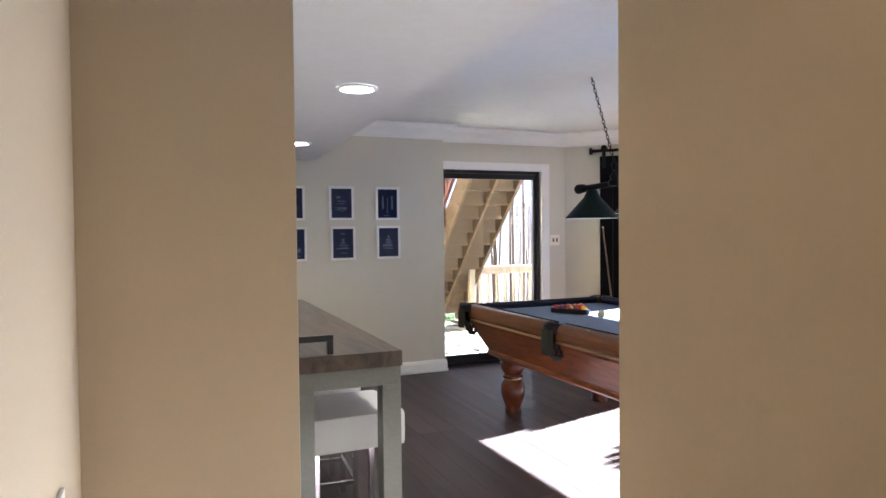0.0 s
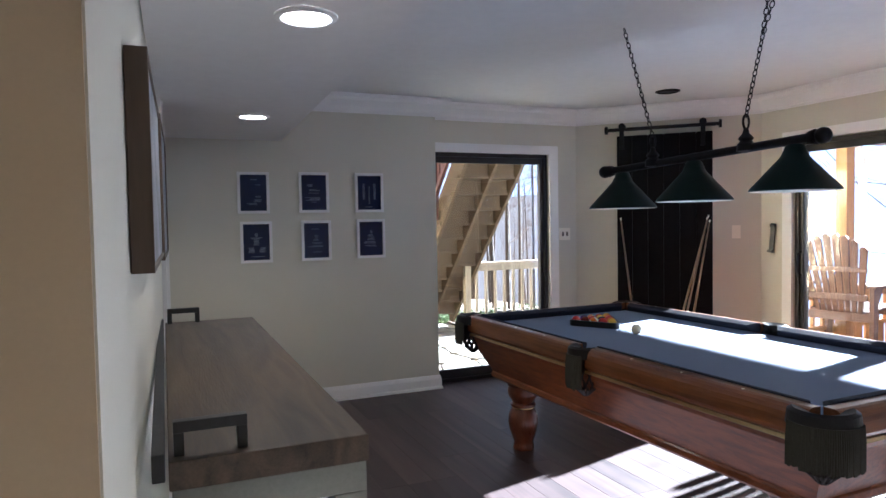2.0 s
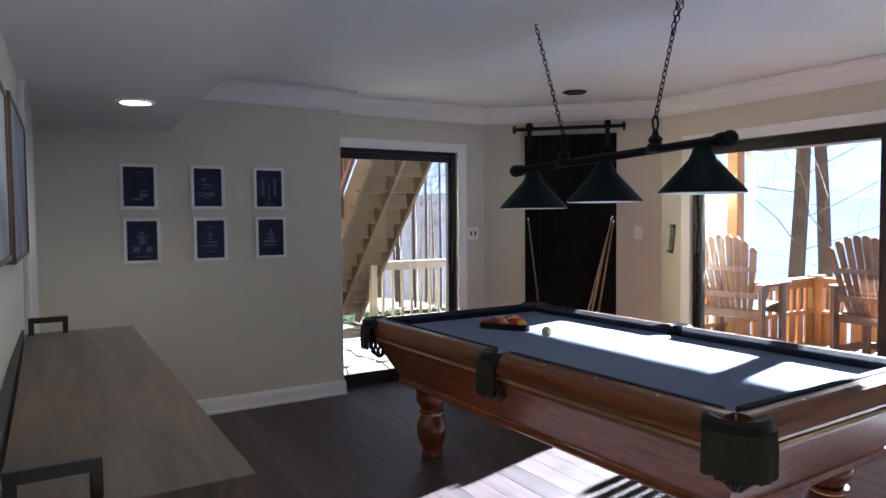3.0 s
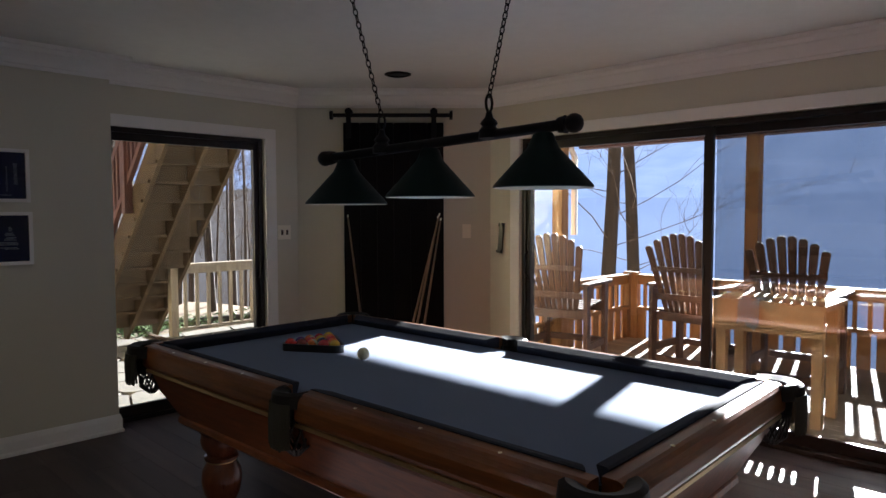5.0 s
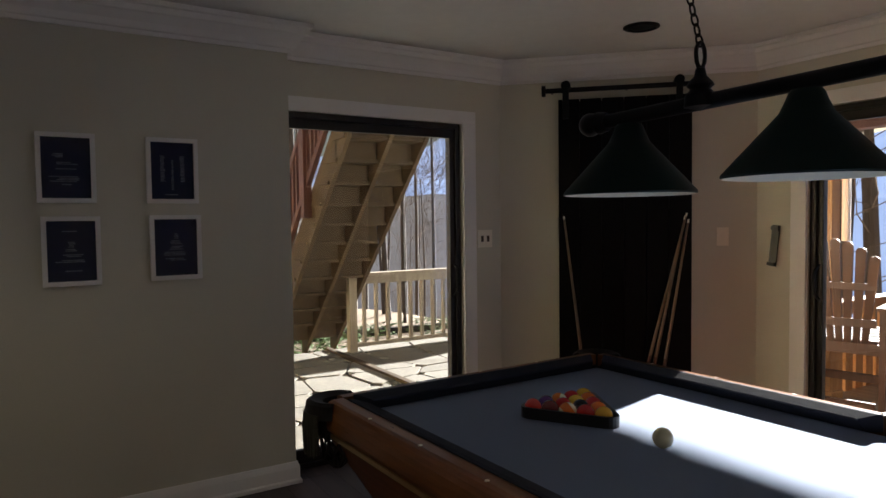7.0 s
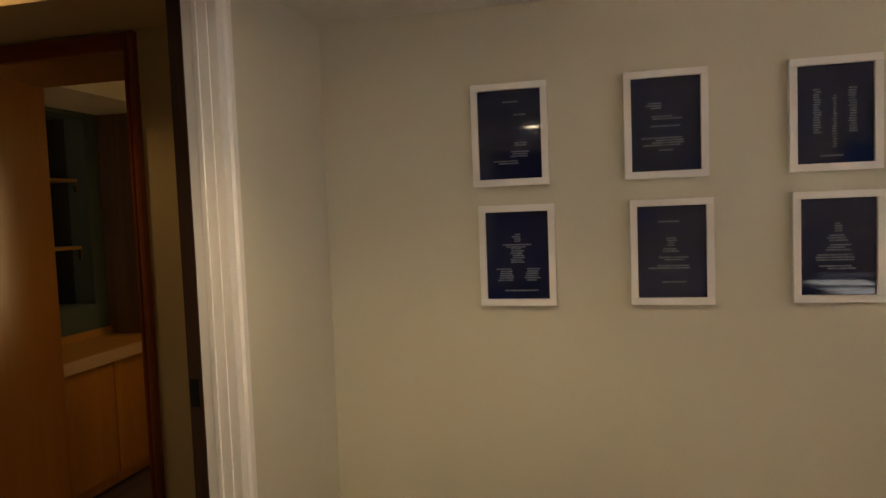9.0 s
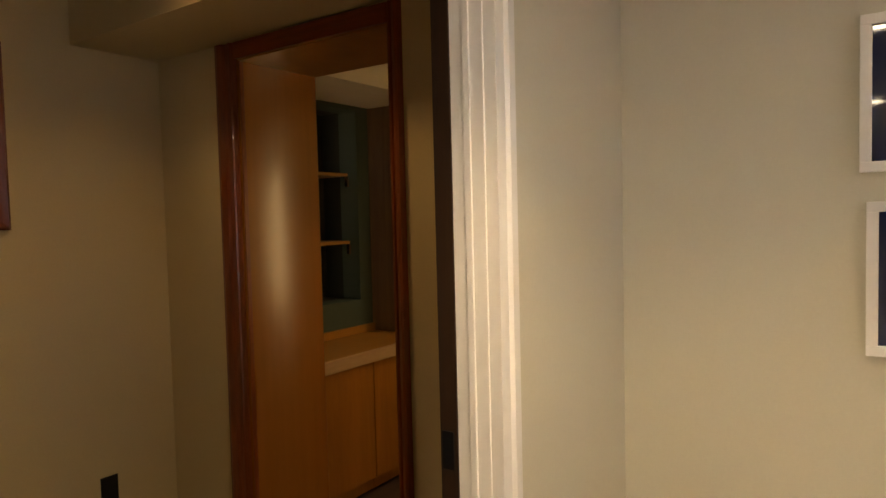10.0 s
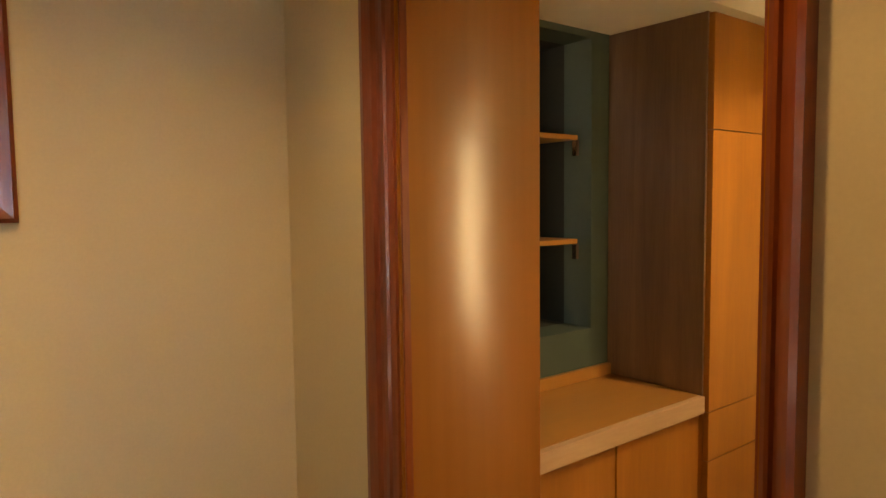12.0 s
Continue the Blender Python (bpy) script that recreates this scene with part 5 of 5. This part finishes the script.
setting(piece("deck_roof_beam", (7.14, -7.0, 2.178), (7.32, -0.3, 2.64), M["redstain"]), "red-brown beam over the deck", "beam")
setting(piece("deck_roof_rim", (4.905, -7.0, 2.075), (4.96, -0.5, 2.22), M["redstain"]), "red-brown ledger board over the wide door", "beam")
up = thing("upper_deck_floor", pose(4.905, -7.0, 2.452), "wooden upper deck floor sheltering the lower deck", "deck")
piece("boards", (0, 0, 0.14), (2.45, 6.7, 0.18), M["redstain"], up)
for i in range(14):
    piece("joist", (0.06, 0.1 + i * 0.47, 0.0), (2.23, 0.14 + i * 0.47, 0.14), M["redstain"], up)
bm = bmesh.new()
tube(bm, [(6.64, -0.51, 2.45), (6.64, -0.51, 2.15), (6.70, -0.53, 2.05), (6.70, -0.53, 1.2)], 0.035, 8)
tagged(part("downspout", bm, M["white"], None, "white metal downspout beside the cedar post", True), "", "downspout")


def deck_chair(m, label):
    o = thing("deck_chair", m, label, "chair", "tall deck chairs")
    W2 = 0.27
    for i in range(8):
        f = (i - 3.5) / 3.5
        h = 1.365 - 0.12 * f * f
        bm = bmesh.new()
        x0, x1 = f * 0.185, f * 0.285
        vs = []
        for (cx, y, z, w) in ((x0, -0.20, 0.60, 0.020), (x1, -0.38, h - 0.02, 0.033), (x1, -0.384, h - 0.004, 0.026), (x1, -0.385, h + 0.006, 0.014)):
            vs.append([bm.verts.new((cx - w, y - 0.011, z)), bm.verts.new((cx + w, y - 0.011, z)), bm.verts.new((cx + w, y + 0.011, z)), bm.verts.new((cx - w, y + 0.011, z))])
        for p, q in zip(vs, vs[1:]):
            for k in range(4):
                bm.faces.new((p[k], p[(k + 1) % 4], q[(k + 1) % 4], q[k]))
        bm.faces.new(vs[0])
        bm.faces.new(vs[-1])
        part("back_slat", bm, M["chairwood"], o)
    piece("back_rail", (-0.27, -0.275, 0.74), (0.27, -0.248, 0.80), M["chairwood"], o, 0.003)
    piece("back_rail", (-0.29, -0.338, 1.01), (0.29, -0.312, 1.06), M["chairwood"], o, 0.003)
    for i in range(6):
        y = -0.20 + i * 0.088
        piece("seat_slat", (-W2, y, 0.62 + i * 0.006), (W2, y + 0.076, 0.642 + i * 0.006), M["chairwood"], o, 0.003)
    piece("seat_rail", (-W2 - 0.03, -0.23, 0.54), (W2 + 0.03, -0.20, 0.62), M["chairwood"], o, 0.003)
    piece("seat_rail", (-W2, 0.31, 0.56), (W2, 0.335, 0.65), M["chairwood"], o, 0.003)
    for sx in (-1, 1):
        a = sx * (W2 + 0.045)
        bm = bmesh.new()
        prism(bm, [(a - 0.04, -0.30), (a + 0.04, -0.30), (a + 0.065, -0.05), (a + 0.07, 0.28), (a + 0.04, 0.38), (a - 0.04, 0.38), (a - 0.06, 0.28), (a - 0.05, -0.05)], 0.865, 0.89)
        part("armrest", bm, M["chairwood"], o)
        piece("leg", (a - 0.02, 0.22, 0), (a + 0.02, 0.31, 0.865), M["chairwood"], o, 0.003)
        piece("leg", (a - 0.02, -0.29, 0), (a + 0.02, -0.20, 0.865), M["chairwood"], o, 0.003)
        bm = bmesh.new()
        prism(bm, [(-0.20, 0.865), (-0.20, 0.70), (-0.14, 0.76), (-0.08, 0.865)], a - 0.012, a + 0.012, 0)
        part("arm_bracket", bm, M["chairwood"], o)
        piece("side_rail", (a - 0.015, -0.20, 0.24), (a + 0.015, 0.22, 0.31), M["chairwood"], o, 0.003)
    piece("foot_rail", (-W2, 0.25, 0.24), (W2, 0.30, 0.30), M["chairwood"], o, 0.003)
    piece("foot_rail", (-W2, -0.27, 0.14), (W2, -0.24, 0.21), M["chairwood"], o, 0.003)
    return o


deck_chair(pose(6.11, -0.82, DZ, 0, 0, -78), "tall slatted wooden deck chair near the cedar post")
deck_chair(pose(6.67, -1.92, DZ, 0, 0, -94), "tall fan-backed wooden deck chair facing the view")
deck_chair(pose(6.68, -2.78, DZ, 0, 0, -86), "tall fan-backed wooden deck chair beyond the table")
dt = thing("deck_table", pose(5.95, -2.86, DZ), "thick cedar deck table in front of the chairs", "table")
for i in range(4):
    piece("board", (-0.28 + i * 0.141, -0.41, 0.855), (-0.146 + i * 0.141, 0.41, 0.90), M["cedar_y"], dt, 0.006)
for x0 in (-0.27, 0.235):
    piece("apron", (x0, -0.39, 0.70), (x0 + 0.035, 0.39, 0.854), M["cedar_y"], dt, 0.003)
piece("lip", (-0.29, -0.39, 0.665), (-0.20, 0.39, 0.6995), M["cedar_y"], dt, 0.004, "projecting cedar lip under the apron")
for sx in (-1, 1):
    for sy in (-1, 1):
        piece("leg", (sx * 0.19 - 0.035, sy * 0.34 - 0.035, 0), (sx * 0.19 + 0.035, sy * 0.34 + 0.035, 0.8545), M["cedar"], dt, 0.004)
# grey cloth folded over the table's edge
bm = bmesh.new()
rows = []
for i in range(9):
    y = -0.075 + i * 0.15 / 8
    w = 0.006 * math.sin(i * 1.9)
    rows.append([bm.verts.new((x, y + k * w * 0.5, z + w * 0.4)) for k, (x, z) in enumerate(((0.10, 0.006), (0.0, 0.010), (-0.055, 0.012), (-0.070 - w, -0.01), (-0.075 + w, -0.10), (-0.078 - w, -0.19 - 0.03 * math.sin(i * 0.8))))])
for p, q in zip(rows, rows[1:]):
    for k in range(5):
        bm.faces.new((p[k], p[k + 1], q[k + 1], q[k]))
bmesh.ops.solidify(bm, geom=bm.faces[:], thickness=0.006)
tagged(part("cloth", bm, M["steel_cloth"], None, "", True, pose(5.73, -2.75, DZ + 0.90)), "crumpled grey cloth folded over the deck table's edge", "cloth")

# ---- floor planks of the games room ----
fl = bpy.data.objects["floor"]
rnd = random.Random(31)
PW, PL, G = 0.148, 1.25, 0.0010
lengths = [PL, 0.95, 0.62, 0.33]
shared = {}


def plank_mesh(L):
    key = round(L, 2)
    if key not in shared:
        bm = bmesh.new()
        b = 0.0008
        lo, hi = -0.006, 0.0
        ring0 = [bm.verts.new(v) for v in ((0, 0, lo), (PW - G, 0, lo), (PW - G, L - G, lo), (0, L - G, lo))]
        ring1 = [bm.verts.new(v) for v in ((0, 0, hi - b), (PW - G, 0, hi - b), (PW - G, L - G, hi - b), (0, L - G, hi - b))]
        ring2 = [bm.verts.new(v) for v in ((b, b, hi), (PW - G - b, b, hi), (PW - G - b, L - G - b, hi), (b, L - G - b, hi))]
        for p, q in ((ring0, ring1), (ring1, ring2)):
            for i in range(4):
                bm.faces.new((p[i], p[(i + 1) % 4], q[(i + 1) % 4], q[i]))
        bm.faces.new(ring2)
        shared[key] = mesh_of("plank", bm, M["floor"])
    return shared[key]


for r in range(34):
    x = -0.17 + r * PW
    y = -8.0 if x < 0.45 else -5.3
    y += -rnd.choice((0.0, 0.31, 0.62, 0.93))
    while y < 0.28:
        L = PL
        if x > 3.5 and y + L > 0.28 - (x - 3.5):
            L = max(0.33, min(PL, 0.28 - (x - 3.5) - y))
        if y + L > 0.28:
            L = 0.28 - y
        if L > 0.1:
            p = new("plank", plank_mesh(round(L, 2)))
            p.location = (x, y, 0)
            p.parent = fl
        y += PL
        if x > 3.5 and y > 0.28 - (x - 3.5):
            break
